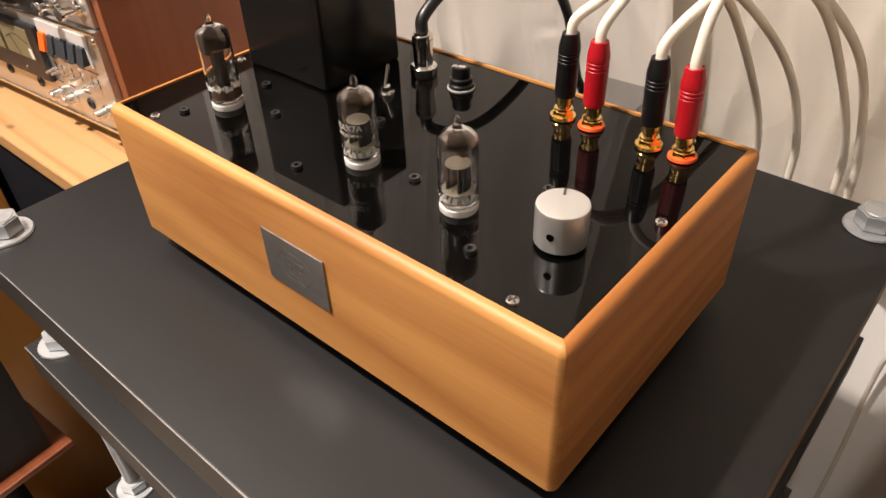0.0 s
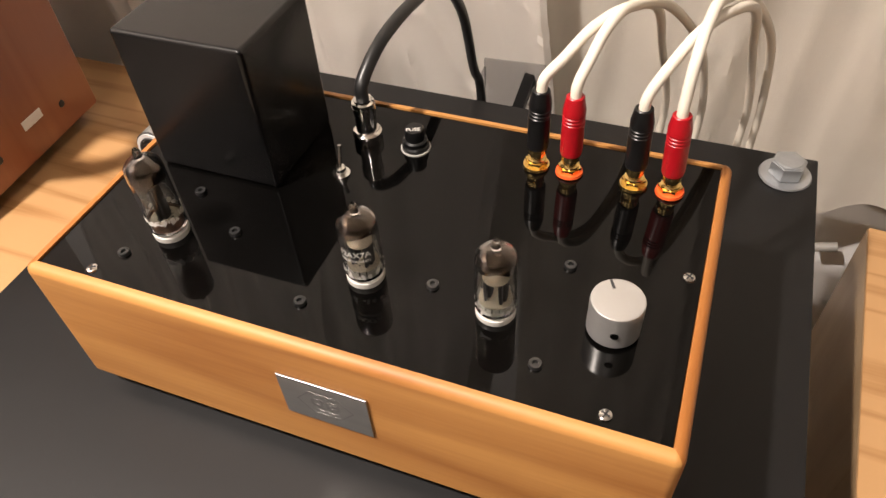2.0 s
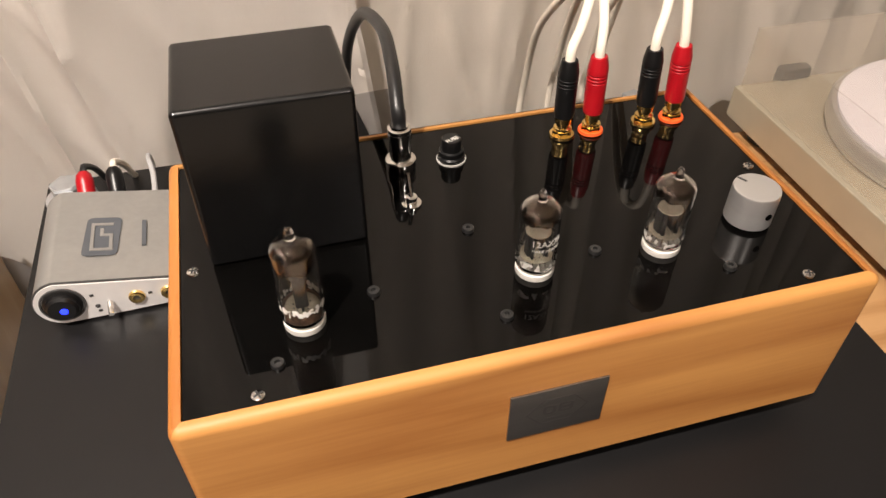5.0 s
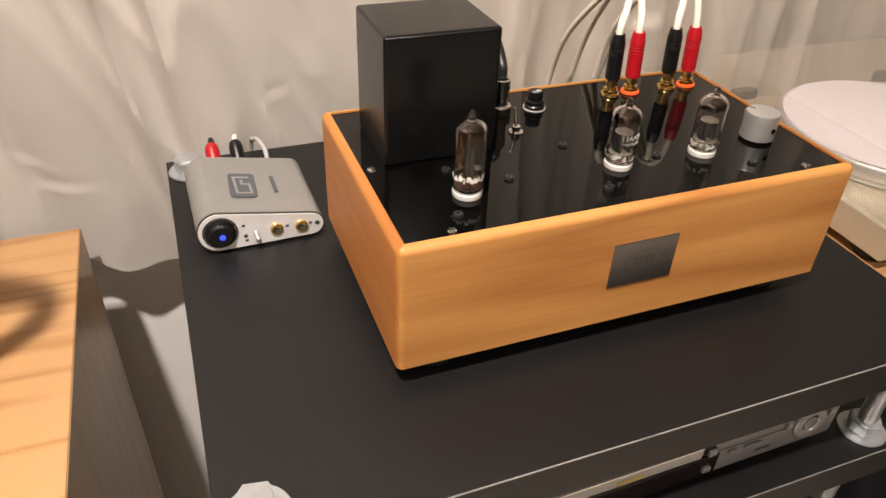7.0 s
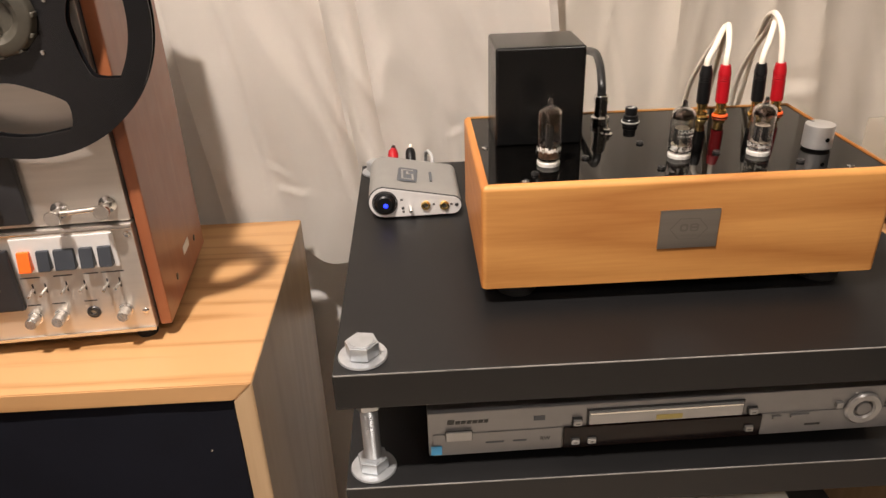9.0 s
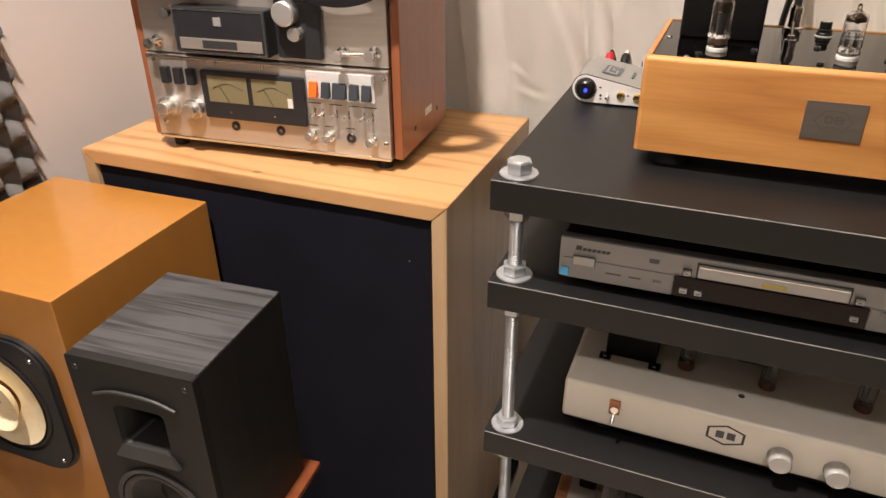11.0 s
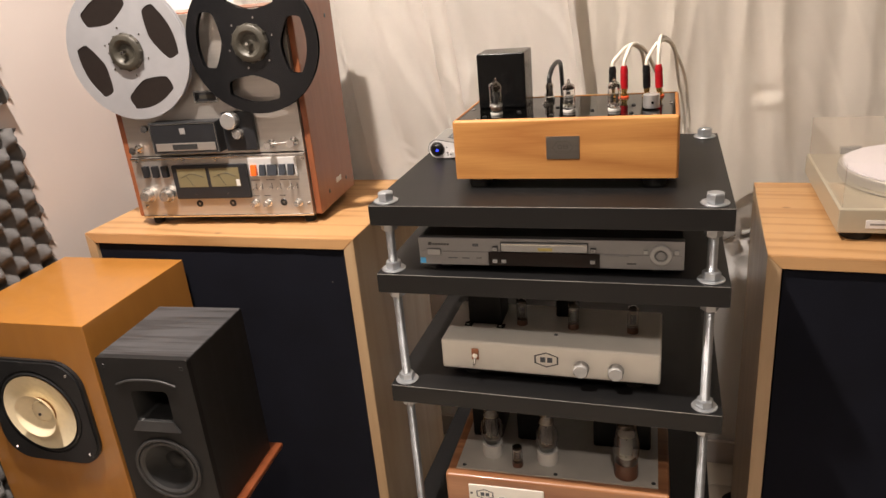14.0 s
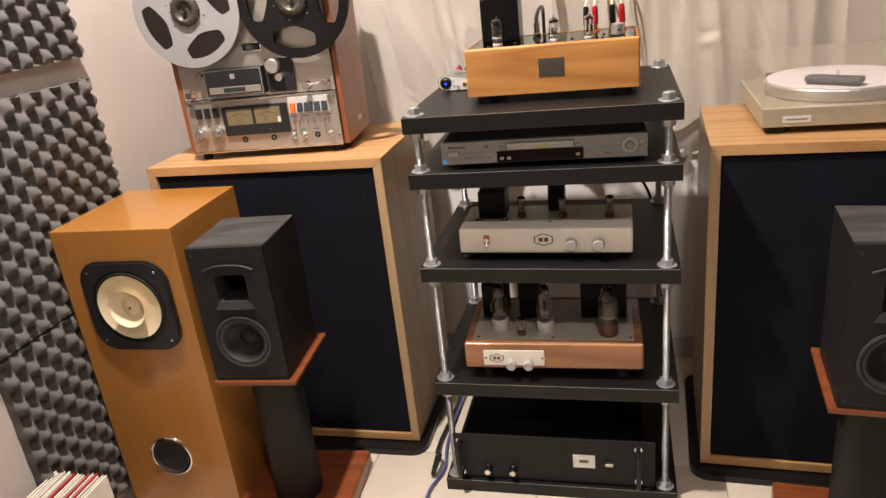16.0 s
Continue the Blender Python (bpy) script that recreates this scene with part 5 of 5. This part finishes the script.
tray = part("disc_tray", box(0.140, 0.276, -0.0035, 0.0, 0.0385, 0.0525, 0.0010), DVD_LIGHT, dvd, "pale silver disc tray")
part("tray_edge", box(0.141, 0.275, -0.0040, -0.0035, 0.0500, 0.0520, 0.0003), CHROME, tray)
part("tray_mark", box(0.199, 0.222, -0.0040, -0.0035, 0.0405, 0.0455), YELLOW_MARK, tray)
for bx, bz in ((0.130, 0.0425), (0.285, 0.0425), (0.129, 0.0215), (0.1435, 0.0215), (0.284, 0.0235)):
    part("button_gap", box(bx - 0.0043, bx + 0.0043, -0.0030, -0.0004, bz - 0.0033, bz + 0.0033), DARK_PRINT, dvd)
    bt = part("button", box(bx - 0.0036, bx + 0.0036, -0.0055, -0.0020, bz - 0.0026, bz + 0.0026, 0.0006), DVD_LIGHT, dvd)
    part("button_mark", box(bx - 0.0018, bx + 0.0018, -0.0058, -0.0055, bz - 0.0006, bz + 0.0002), DARK_PRINT, bt)
part("power_button", box(0.0155, 0.038, -0.0042, -0.002, 0.0305, 0.0400, 0.0006), DVD_LIGHT, dvd)
part("button_shadow_gap", box(0.0150, 0.0385, -0.0024, -0.0018, 0.0300, 0.0405), DARK_PRINT, dvd)
part("energy_sticker", box(0.0020, 0.0115, -0.0026, -0.0020, 0.0150, 0.0245), BLUE_STICKER, dvd, "small pale blue sticker")
for k, (mx, mw, mh) in enumerate(((0.0165, 0.0060, 0.0052), (0.0235, 0.0040, 0.0034), (0.0283, 0.0042, 0.0034), (0.0333, 0.0042, 0.0034), (0.0383, 0.0042, 0.0034), (0.0433, 0.0042, 0.0034), (0.0483, 0.0036, 0.0034))):
    part("maker_mark", slab([(mx, 0.0462), (mx + mw, 0.0462), (mx + mw + 0.0009, 0.0462 + mh), (mx + 0.0009, 0.0462 + mh)], 0.0004, face(0, -0.0003, 0)), DARK_PRINT, dvd)
for bx, bw in ((0.050, 0.016), (0.074, 0.012)):
    part("small_print", box(bx, bx + bw, -0.0016, -0.0010, 0.0240, 0.0256), SLATE_PRINT, dvd)
lettering("format_lettering", "RW", 0.0055, face(0.1025, -0.0015, 0.0252), DARK_PRINT, dvd)
part("disc_mark", box(0.092, 0.102, -0.0004, 0.0, 0.0450, 0.0500), SLATE_PRINT, dvd)
part("port_mark", box(0.336, 0.350, -0.0016, -0.0010, 0.0205, 0.0225), DARK_PRINT, dvd)
for bx, bw in ((0.3085, 0.008), (0.329, 0.017)):
    part("button", box(bx - bw / 2, bx + bw / 2, -0.0034, -0.002, 0.0310, 0.0345, 0.0006), DVD_SILVER, dvd)
for bx in (0.3635, 0.4085):
    part("button", box(bx - 0.003, bx + 0.003, -0.0034, 0.0, 0.0385, 0.0445, 0.0006), DVD_LIGHT, dvd)
dial = part("control_ring", lathe([(0.0085, 0.0015), (0.010, 0.0034), (0.0150, 0.0034), (0.0165, 0.002), (0.0165, 0)], 40, face(0.386, -0.0008, 0.0365)), DVD_LIGHT, dvd, "round silver control ring")
part("centre_button", lathe([(0, 0.0034), (0.006, 0.0034), (0.0068, 0.0028), (0.0068, 0)], 30, face(0.386, -0.0008, 0.0365)), DVD_SILVER, dial)
for fx in (0.04, 0.38):
    for fy in (0.03, 0.25):
        part("foot", lathe([(0, 0), (0.012, 0), (0.013, 0.010), (0, 0.010)], 20, pose(fx, fy, 0)), RUBBER, dvd)


def hexmark(x, z, y, s, parent, ringmat, barmat):
    """A maker's hexagon with two plain bars in it."""
    ho = [(x + s * math.cos(radians(90 + 60 * k)) * 1.25, z + s * 0.62 * math.sin(radians(90 + 60 * k)) * 1.25) for k in range(6)]
    hi2 = [(x + (a - x) * 0.87, z + (b - z) * 0.87) for a, b in ho]
    e = part("emblem", slab(ho, 0.0006, face(0, y, 0), holes=(hi2,)), ringmat, parent)
    part("emblem_bar", box(x - s * 0.55, x - s * 0.08, y - 0.0002, y + 0.0004, z - s * 0.25, z + s * 0.25), barmat, e)
    part("emblem_bar", box(x + s * 0.08, x + s * 0.55, y - 0.0002, y + 0.0004, z - s * 0.25, z + s * 0.25), barmat, e)
    return e


# ---- cream valve amplifier ----
WP = SKEW @ pose(-0.154, -0.15, -0.6125) @ pose(-0.0410, -0.045, 0.6125)
wamp = thing("valve_amplifier", -0.041, -0.045, 0.6125, 0, "cream enamelled valve amplifier with two white knobs on the third shelf", "amplifier", "valve amplifiers")
wamp.matrix_world = WP
part("chassis", box(0, 0.377, 0, 0.158, 0.018, 0.0755, 0.0045, 3), CREAM_ENAMEL, wamp, "cream enamelled steel chassis")
part("bottom_panel", box(0.004, 0.373, 0.003, 0.155, 0.015, 0.018), BLACK_PAINT, wamp)
for fx in (0.05, 0.334):
    for fy in (0.03, 0.13):
        part("foot", lathe([(0, 0), (0.015, 0), (0.016, 0.015), (0, 0.015)], 20, pose(fx, fy, 0)), RUBBER, wamp)
sw = part("power_switch", box(0.056, 0.069, -0.003, 0, 0.041, 0.062, 0.001), material("copper_plate", (0.40, 0.16, 0.08), 0.4, 0.3), wamp, "copper-coloured switch plate")
part("lever", rod((0.063, -0.002, 0.049), (0.063, -0.014, 0.037), 0.0022, 10), CHROME, sw)
part("switch_nut", lathe([(0, 0.004), (0.005, 0.004), (0.005, 0)], 6, face(0.063, -0.003, 0.051)), CHROME, sw)
hexmark(0.188, 0.0500, -0.0005, 0.019, wamp, DARK_PRINT, SLATE_PRINT)
for kx in (0.2475, 0.305):
    part("knob", lathe([(0, 0.016), (0.011, 0.016), (0.0125, 0.014), (0.0125, 0.002), (0.0135, 0), (0, 0)], 36, face(kx, 0, 0.040)), FROSTED, wamp, "frosted clear acrylic knob")
part("panel_screw", lathe([(0, 0.001), (0.003, 0.0008), (0.0038, 0)], 14, pose(0.199, 0.045, 0.0755)), DARK_PRINT, wamp)
tr = part("transformer", box(0.036, 0.098, 0.066, 0.130, 0.0755, 0.140, 0.003), BLACK_PAINT, wamp, "black power transformer with bolted feet")
for tx in (0.037, 0.097):
    part("foot_tab", box(tx - 0.007, tx + 0.007, 0.055, 0.068, 0.0755, 0.078, 0.0005), BLACK_PAINT, tr)
    part("bolt", lathe([(0, 0.005), (0.0042, 0.005), (0.0042, 0.0025)], 6, pose(tx, 0.060, 0.0755)), CHROME, tr)
part("transformer", box(0.19, 0.228, 0.112, 0.150, 0.0755, 0.150, 0.003), BLACK_PAINT, wamp)


def plain_valve(x, y, z, r, h, parent_pose, base, label, base_h=0.010, bulge=0.0, group="amplifier valves"):
    v = thing("valve", 0, 0, 0, 0, label, "valve", group)
    v.matrix_world = parent_pose @ pose(x, y, z)
    part("base", lathe([(0, 0), (r * 0.92, 0), (r * 0.95, base_h * 0.2), (r * 0.9, base_h), (0, base_h)], 28), base, v)
    prof = [(0, base_h), (r * (0.60 if bulge > 0.2 else 0.86), base_h)]
    shape = ((0, 0.62), (0.12, 0.80), (0.28, 0.98), (0.42, 1.0), (0.54, 0.90), (0.63, 0.70), (0.72, 0.62), (0.86, 0.62), (1.0, 0.60)) if bulge > 0.2 else ()
    for t, q in shape:
        prof.append((r * q, base_h + (h - base_h - r * 0.5) * t))
    for k in range(0 if shape else 9):
        t = k / 8
        prof.append((r * (0.88 + bulge * math.sin(math.pi * min(1, t * 1.35)) - (0.18 * max(0, t - 0.7) / 0.3 if bulge else 0)), base_h + (h - base_h - r * 0.5) * t))
    rt = prof[-1][0]
    for a in (25, 50, 70, 90):
        prof.append((rt * math.cos(radians(a)) if a < 90 else 0, h - r * 0.5 + r * 0.5 * math.sin(radians(a))))
    inner = [(max(0, q - 0.0009), zz + (0.0009 if i < 2 else (-0.0009 if i > len(prof) - 3 else 0))) for i, (q, zz) in enumerate(prof)]
    shell(prof, inner, v)
    part("getter", lathe([(rt * 0.90, h - r * 0.62), (rt * 0.80, h - r * 0.34), (rt * 0.45, h - r * 0.13), (0, h - r * 0.06)], 28), GETTER, v)
    part("anode", box(-r * 0.5, r * 0.5, -r * 0.28, r * 0.28, base_h + h * 0.12, h * 0.72, r * 0.06, 1, bm=box(-r * 0.08, r * 0.08, -r * 0.6, r * 0.6, base_h + h * 0.14, h * 0.70)), ANODE, v)
    for q in (base_h + h * 0.10, h * 0.74):
        part("mica_disc", slab(disc(r * 0.66, 20), 0.0006, pose(0, 0, q + 0.0006)), MICA, v)
    return v


for vx, vy, lb in ((0.133, 0.078, "small dark valve standing on the cream amplifier"), (0.226, 0.075, "small dark valve standing on the cream amplifier"), (0.328, 0.074, "small dark valve standing on the cream amplifier")):
    plain_valve(vx, vy, 0.0755, 0.0105, 0.050, WP, BROWN_BASE, lb)

# ---- cherry valve amplifier ----
camp = thing("valve_amplifier", -0.050, -0.068, 0.313, 1.2, "cherry wood valve amplifier with grey top plate and large valves", "amplifier", "valve amplifiers")
part("wooden_case", box(0, 0.408, 0, 0.235, 0.034, 0.100, 0.006, 3), CHERRY, camp, "polished cherry wood case")
part("top_plate", box(0.018, 0.388, 0.018, 0.222, 0.099, 0.103, 0.0008), GREY_TOP, camp, "pale grey metal top plate")
for fx in (0.05, 0.362):
    for fy in (0.03, 0.20):
        part("foot", lathe([(0, 0.0050), (0.014, 0.0050), (0.015, 0.034), (0, 0.034)], 20, pose(fx, fy, 0)), RUBBER, camp)
for sx, sy in ((0.032, 0.028), (0.206, 0.026), (0.380, 0.028), (0.380, 0.210), (0.032, 0.210)):
    part("screw", lathe([(0, 0.0015), (0.003, 0.0012), (0.004, 0)], 14, pose(sx, sy, 0.103)), DARK_PRINT, camp)
cp = part("control_panel", box(0.045, 0.187, -0.003, 0, 0.044, 0.084, 0.002), CREAM_ENAMEL, camp, "small white control panel")
hexmark(0.076, 0.064, -0.0035, 0.015, cp, SLATE_PRINT, SLATE_PRINT)
for kx in (0.110, 0.150):
    part("knob", lathe([(0, 0.016), (0.010, 0.016), (0.0115, 0.014), (0.0115, 0), (0, 0)], 32, face(kx, -0.003, 0.050)), FROSTED, cp, "frosted clear acrylic knob")
for sx, sz in ((0.050, 0.064), (0.182, 0.064)):
    part("screw", lathe([(0, 0.0012), (0.002, 0.0008), (0.0025, 0)], 12, face(sx, -0.003, sz)), DARK_PRINT, cp)
for x0, x1, y0, y1 in ((0.030, 0.090, 0.120, 0.200), (0.120, 0.180, 0.120, 0.200), (0.268, 0.375, 0.120, 0.205)):
    part("transformer", box(x0, x1, y0, y1, 0.103, 0.195, 0.004, 2), BLACK_PAINT, camp, "black output transformer")
CP = pose(-0.050, -0.068, 0.313, 0, 0, 1.2)
plain_valve(0.080, 0.072, 0.103, 0.0215, 0.118, CP, CERAMIC, "large shouldered power valve in a white ceramic base", 0.026, 0.22)
plain_valve(0.187, 0.064, 0.103, 0.0215, 0.118, CP, CERAMIC, "large shouldered power valve in a white ceramic base", 0.026, 0.22)
plain_valve(0.133, 0.042, 0.103, 0.0110, 0.046, CP, BROWN_BASE, "small driver valve between the power valves")
plain_valve(0.332, 0.047, 0.103, 0.0230, 0.118, CP, BROWN_BASE, "large rectifier valve in a brown base", 0.030, 0.12)

# ---- black power amplifier on the lowest shelf ----
bamp = thing("power_amplifier", -0.100, -0.080, 0.034, 0, "black rack-width power amplifier with chrome knobs on the lowest shelf", "amplifier")
part("cover", box(0.024, 0.456, 0.005, 0.300, 0.010, 0.126, 0.002), BLACK_PAINT, bamp, "black steel cover")
part("front_panel", box(0, 0.482, 0, 0.006, 0.004, 0.130, 0.001), BAFFLE, bamp, "matt black front panel")
for kx in (0.083, 0.145):
    kk = part("knob", lathe([(0, 0.018), (0.0075, 0.018), (0.009, 0.016), (0.009, 0.003), (0.011, 0), (0, 0)], 30, face(kx, 0, 0.032)), BLACK_PLASTIC, bamp)
    part("chrome_cap", lathe([(0, 0.0186), (0.0074, 0.0182), (0.0074, 0.018)], 26, face(kx, 0, 0.032)), CHROME, kk, "chrome cap")
lb = part("label_plate", box(0.292, 0.344, -0.0012, 0, 0.050, 0.087, 0.0004), PRINT, bamp, "pale label plate")
part("label_bar", box(0.307, 0.329, -0.0015, -0.0012, 0.065, 0.073), SLATE_PRINT, lb)
part("rocker_switch", box(0.366, 0.388, -0.004, 0, 0.058, 0.074, 0.0012), BLACK_PLASTIC, bamp)
part("switch_cap", box(0.368, 0.386, -0.006, -0.004, 0.060, 0.068, 0.001), CERAMIC, bamp)
for hx in (0.016, 0.444):
    hd = part("handle", tube([(hx, 0, 0.020), (hx, -0.018, 0.020), (hx, -0.026, 0.026), (hx, -0.026, 0.104), (hx, -0.018, 0.112), (hx, 0, 0.112)], 0.0055, 12, 6), BLACK_PLASTIC, bamp, "black pull handle")
    for hz in (0.020, 0.112):
        part("handle_foot", lathe([(0.005, 0.004), (0.009, 0.004), (0.0095, 0)], 20, face(hx, 0, hz)), CHROME, hd)
for fx in (0.06, 0.42):
    for fy in (0.03, 0.27):
        part("foot", lathe([(0, 0), (0.014, 0), (0.014, 0.010), (0, 0.010)], 18, pose(fx, fy, 0)), RUBBER, bamp)

# ---- turntable ----
tt = thing("turntable", 0.604, 0.106, 0.832, -1, "champagne turntable with pale mat under a clear dust cover", "turntable")
part("plinth", box(0, 0.440, 0, 0.352, 0.016, 0.056, 0.0025), CHAMPAGNE, tt, "champagne metallic plinth")
for fx in (0.035, 0.405):
    for fy in (0.035, 0.31):
        part("foot", lathe([(0, 0), (0.022, 0), (0.024, 0.004), (0.022, 0.016), (0, 0.016)], 24, pose(fx, fy, 0)), RUBBER, tt)
nm = part("name_plate", box(0.040, 0.095, -0.0012, 0, 0.025, 0.039, 0.0005), SILVER_FACE, tt, "small silver name plate")
part("name_bar", box(0.046, 0.088, -0.0016, -0.0012, 0.0305, 0.0335), GREY_CASE, nm)
pl = part("platter", lathe([(0, 0.058), (0.150, 0.058), (0.150, 0.062), (0.1535, 0.066), (0.1535, 0.078), (0.151, 0.082), (0, 0.082)], 72, pose(0.180, 0.172, 0)), ALUMINIUM, tt, "polished aluminium platter")
part("mat", lathe([(0, 0.0825), (0.146, 0.0825), (0.146, 0.085), (0, 0.0852)], 72, pose(0.180, 0.172, 0)), MAT_LIGHT, pl, "pale felt mat")
part("spindle", lathe([(0, 0.096), (0.003, 0.095), (0.0035, 0.085)], 16, pose(0.180, 0.172, 0)), CHROME, pl)
part("arm_base", lathe([(0, 0.056), (0.030, 0.056), (0.030, 0.068), (0.018, 0.070), (0.018, 0.090), (0, 0.092)], 36, pose(0.385, 0.265, 0)), ALUMINIUM, tt)
part("tone_arm", tube([(0.385, 0.300, 0.096), (0.385, 0.265, 0.096), (0.380, 0.150, 0.096), (0.362, 0.090, 0.094), (0.350, 0.060, 0.090)], 0.0045, 12), CHROME, tt, "curved chrome tone arm")
part("head_shell", box(0.337, 0.357, 0.035, 0.066, 0.084, 0.093, 0.002), BLACK_PLASTIC, tt)
cx0, cx1, cy0, cy1, cz0, cz1, ct = 0.004, 0.436, 0.004, 0.346, 0.058, 0.130, 0.0018
lid = part("dust_cover", box(cx0, cx1, cy0, cy1, cz1 + 0.0002, cz1 + 0.0022, 0.0004), ACRYLIC, tt, "clear acrylic dust cover")
panes = [lid] + [part("pane", bm, ACRYLIC, lid) for bm in (
    box(cx0, cx1, cy0, cy0 + ct, cz0, cz1, 0.0003), box(cx0, cx1, cy1 - ct, cy1, cz0, cz1, 0.0003),
    box(cx0, cx0 + ct, cy0 + ct + 0.0002, cy1 - ct - 0.0002, cz0, cz1, 0.0003), box(cx1 - ct, cx1, cy0 + ct + 0.0002, cy1 - ct - 0.0002, cz0, cz1, 0.0003))]
for pane in panes:
    pane.visible_shadow = False
for hx in (0.08, 0.36):
    part("hinge", box(hx - 0.02, hx + 0.02, 0.346, 0.362, 0.020, 0.070, 0.003), BLACK_PLASTIC, tt)
brush = thing("record_brush", *(tt.matrix_world @ Vector((0.150, 0.076, 0.0852))), -34, "dark grey record brush lying on the platter mat", "brush")
part("body", box(-0.056, 0.056, -0.016, 0.016, 0.006, 0.018, 0.003), SLATE_PRINT, brush)
part("pad", box(-0.052, 0.052, -0.013, 0.013, 0, 0.006, 0.001), RUBBER, brush)

# ---- clear plastic bracket behind the preamplifier ----
br = thing("plastic_holder", 0.160, 0.395, 0.89, 4, "small grey translucent plastic holder behind the rack shelf", "holder")
part("back_plate", box(-0.030, 0.030, 0.020, 0.023, 0.0, 0.082, 0.001), CLEAR_GREY, br)
part("cheek", box(-0.030, -0.0275, -0.010, 0.0198, 0.0, 0.074, 0.0008), CLEAR_GREY, br)
part("cheek", box(0.0275, 0.030, -0.010, 0.0198, 0.0, 0.074, 0.0008), CLEAR_GREY, br)
part("wall_arm", box(-0.006, 0.006, 0.0232, 0.203, 0.006, 0.016, 0.001), BLACK_PLASTIC, br)

# ---- cables behind the rack ----


def loose_cable(points, r, mat, label):
    o = Vector(points[0])
    c = thing("cable", *o, 0, label, "cable", "cables behind the rack")
    part("cable_run", tube([Vector(p) - o for p in points], r, 8), mat, c)
    return c


loose_cable([(-0.020, 0.39, 0.575), (-0.055, 0.385, 0.52), (-0.090, 0.382, 0.44), (-0.108, 0.385, 0.36), (-0.112, 0.395, 0.15), (-0.11, 0.40, 0.012), (-0.06, 0.43, 0.008)], 0.006, BLACK_CABLE, "thick black cable sagging beside the rack to the floor")
loose_cable([(0.10, 0.40, 0.70), (0.20, 0.41, 0.675), (0.30, 0.40, 0.70), (0.36, 0.41, 0.66), (0.40, 0.41, 0.55), (0.41, 0.40, 0.30), (0.42, 0.40, 0.010), (0.36, 0.42, 0.010)], 0.004, BLACK_CABLE, "black cable looping behind the rack")
loose_cable([(0.17, 0.40, 0.43), (0.24, 0.41, 0.405), (0.30, 0.40, 0.44), (0.36, 0.42, 0.40), (0.42, 0.44, 0.30), (0.43, 0.44, 0.006)], 0.004, BLACK_CABLE, "black cable looping behind the rack")
loose_cable([(-0.16, 0.36, 0.02), (-0.165, 0.10, 0.010), (-0.150, -0.02, 0.010), (-0.17, -0.12, 0.010), (-0.16, -0.25, 0.010)], 0.0035, material("blue_cable", (0.08, 0.10, 0.25), 0.5), "thin blue-grey cable on the floor tiles")
loose_cable([(-0.17, 0.30, 0.012), (-0.185, 0.06, 0.012), (-0.165, 0.0, 0.03), (-0.175, -0.05, 0.012), (-0.185, 0.10, 0.012)], 0.005, BLACK_CABLE, "black coiled cable on the floor tiles")

# The plug's shade is put into its colour; the cable keeps its white.
adaptor = thing("mains_adaptor", 0.492, 0.578, 0.645, 0, "mains plug dimmed for shade, with cable hanging beside the rack", "plug")
part("body", slab(rounded(0.026, 0.019, 0.006, 4), 0.032, pose(0, 0, 0.030, 0, 62, 0)), PLUG_DIMMED, adaptor)
part("prong_end", rod((0.020, 0, 0.022), (0.044, 0, 0.030), 0.006, 12), PLUG_DIMMED, adaptor)
part("cable", tube([(-0.022, 0, 0.015), (-0.036, 0.004, 0.004), (-0.040, 0.01, -0.05), (-0.036, 0.02, -0.25), (-0.04, 0.02, -0.66)], 0.003, 8), WHITE_CABLE, adaptor)

# ---- records in the corner ----
crate = thing("record_crate", -0.865, -0.590, 0, 0, "low wooden crate of upright records by the foam", "crate")
part("crate_floor", box(-0.088, 0.088, -0.165, 0.165, 0.0, 0.012, 0.002), OAK, crate)
part("crate_side", box(-0.088, -0.078, -0.165, 0.165, 0.0125, 0.09, 0.002), OAK, crate)
part("crate_side", box(0.078, 0.088, -0.165, 0.165, 0.0125, 0.09, 0.002), OAK, crate)
for k in range(16):
    xx = -0.068 + 0.0090 * k + random.uniform(-0.001, 0.001)
    sl = tagged(link("record_sleeve", box(-0.0018, 0.0018, -0.155, 0.155, 0, 0.262, 0.0006, 1), PAPER_RED if k in (6, 10, 12) else PAPER), "worn record sleeve standing upright in the crate", "record", "records in the crate")
    sl.matrix_world = pose(-0.865 + xx, -0.590 + random.uniform(-0.006, 0.006), 0.0125, 0, random.uniform(-1.2, -0.4), random.uniform(-0.8, 0.8))

# ---- floor tiles ----
TS = 0.45
tile_mesh = None
for i in range(-3, 6):
    for j in range(-7, 3):
        x0, y0 = i * TS + 0.10, j * TS + 0.05
        if x0 < LEFT or x0 + TS > RIGHT + TS or y0 + TS > BACK + TS:
            continue
        if tile_mesh is None:
            t0 = part("tile", box(0.0015, TS - 0.0015, 0.0015, TS - 0.0015, -0.008, 0.0, 0.0012), TILE, floor)
            tile_mesh = t0.data
        else:
            t0 = new("tile", tile_mesh)
            t0.parent = floor
        t0.location = (x0, y0, 0)
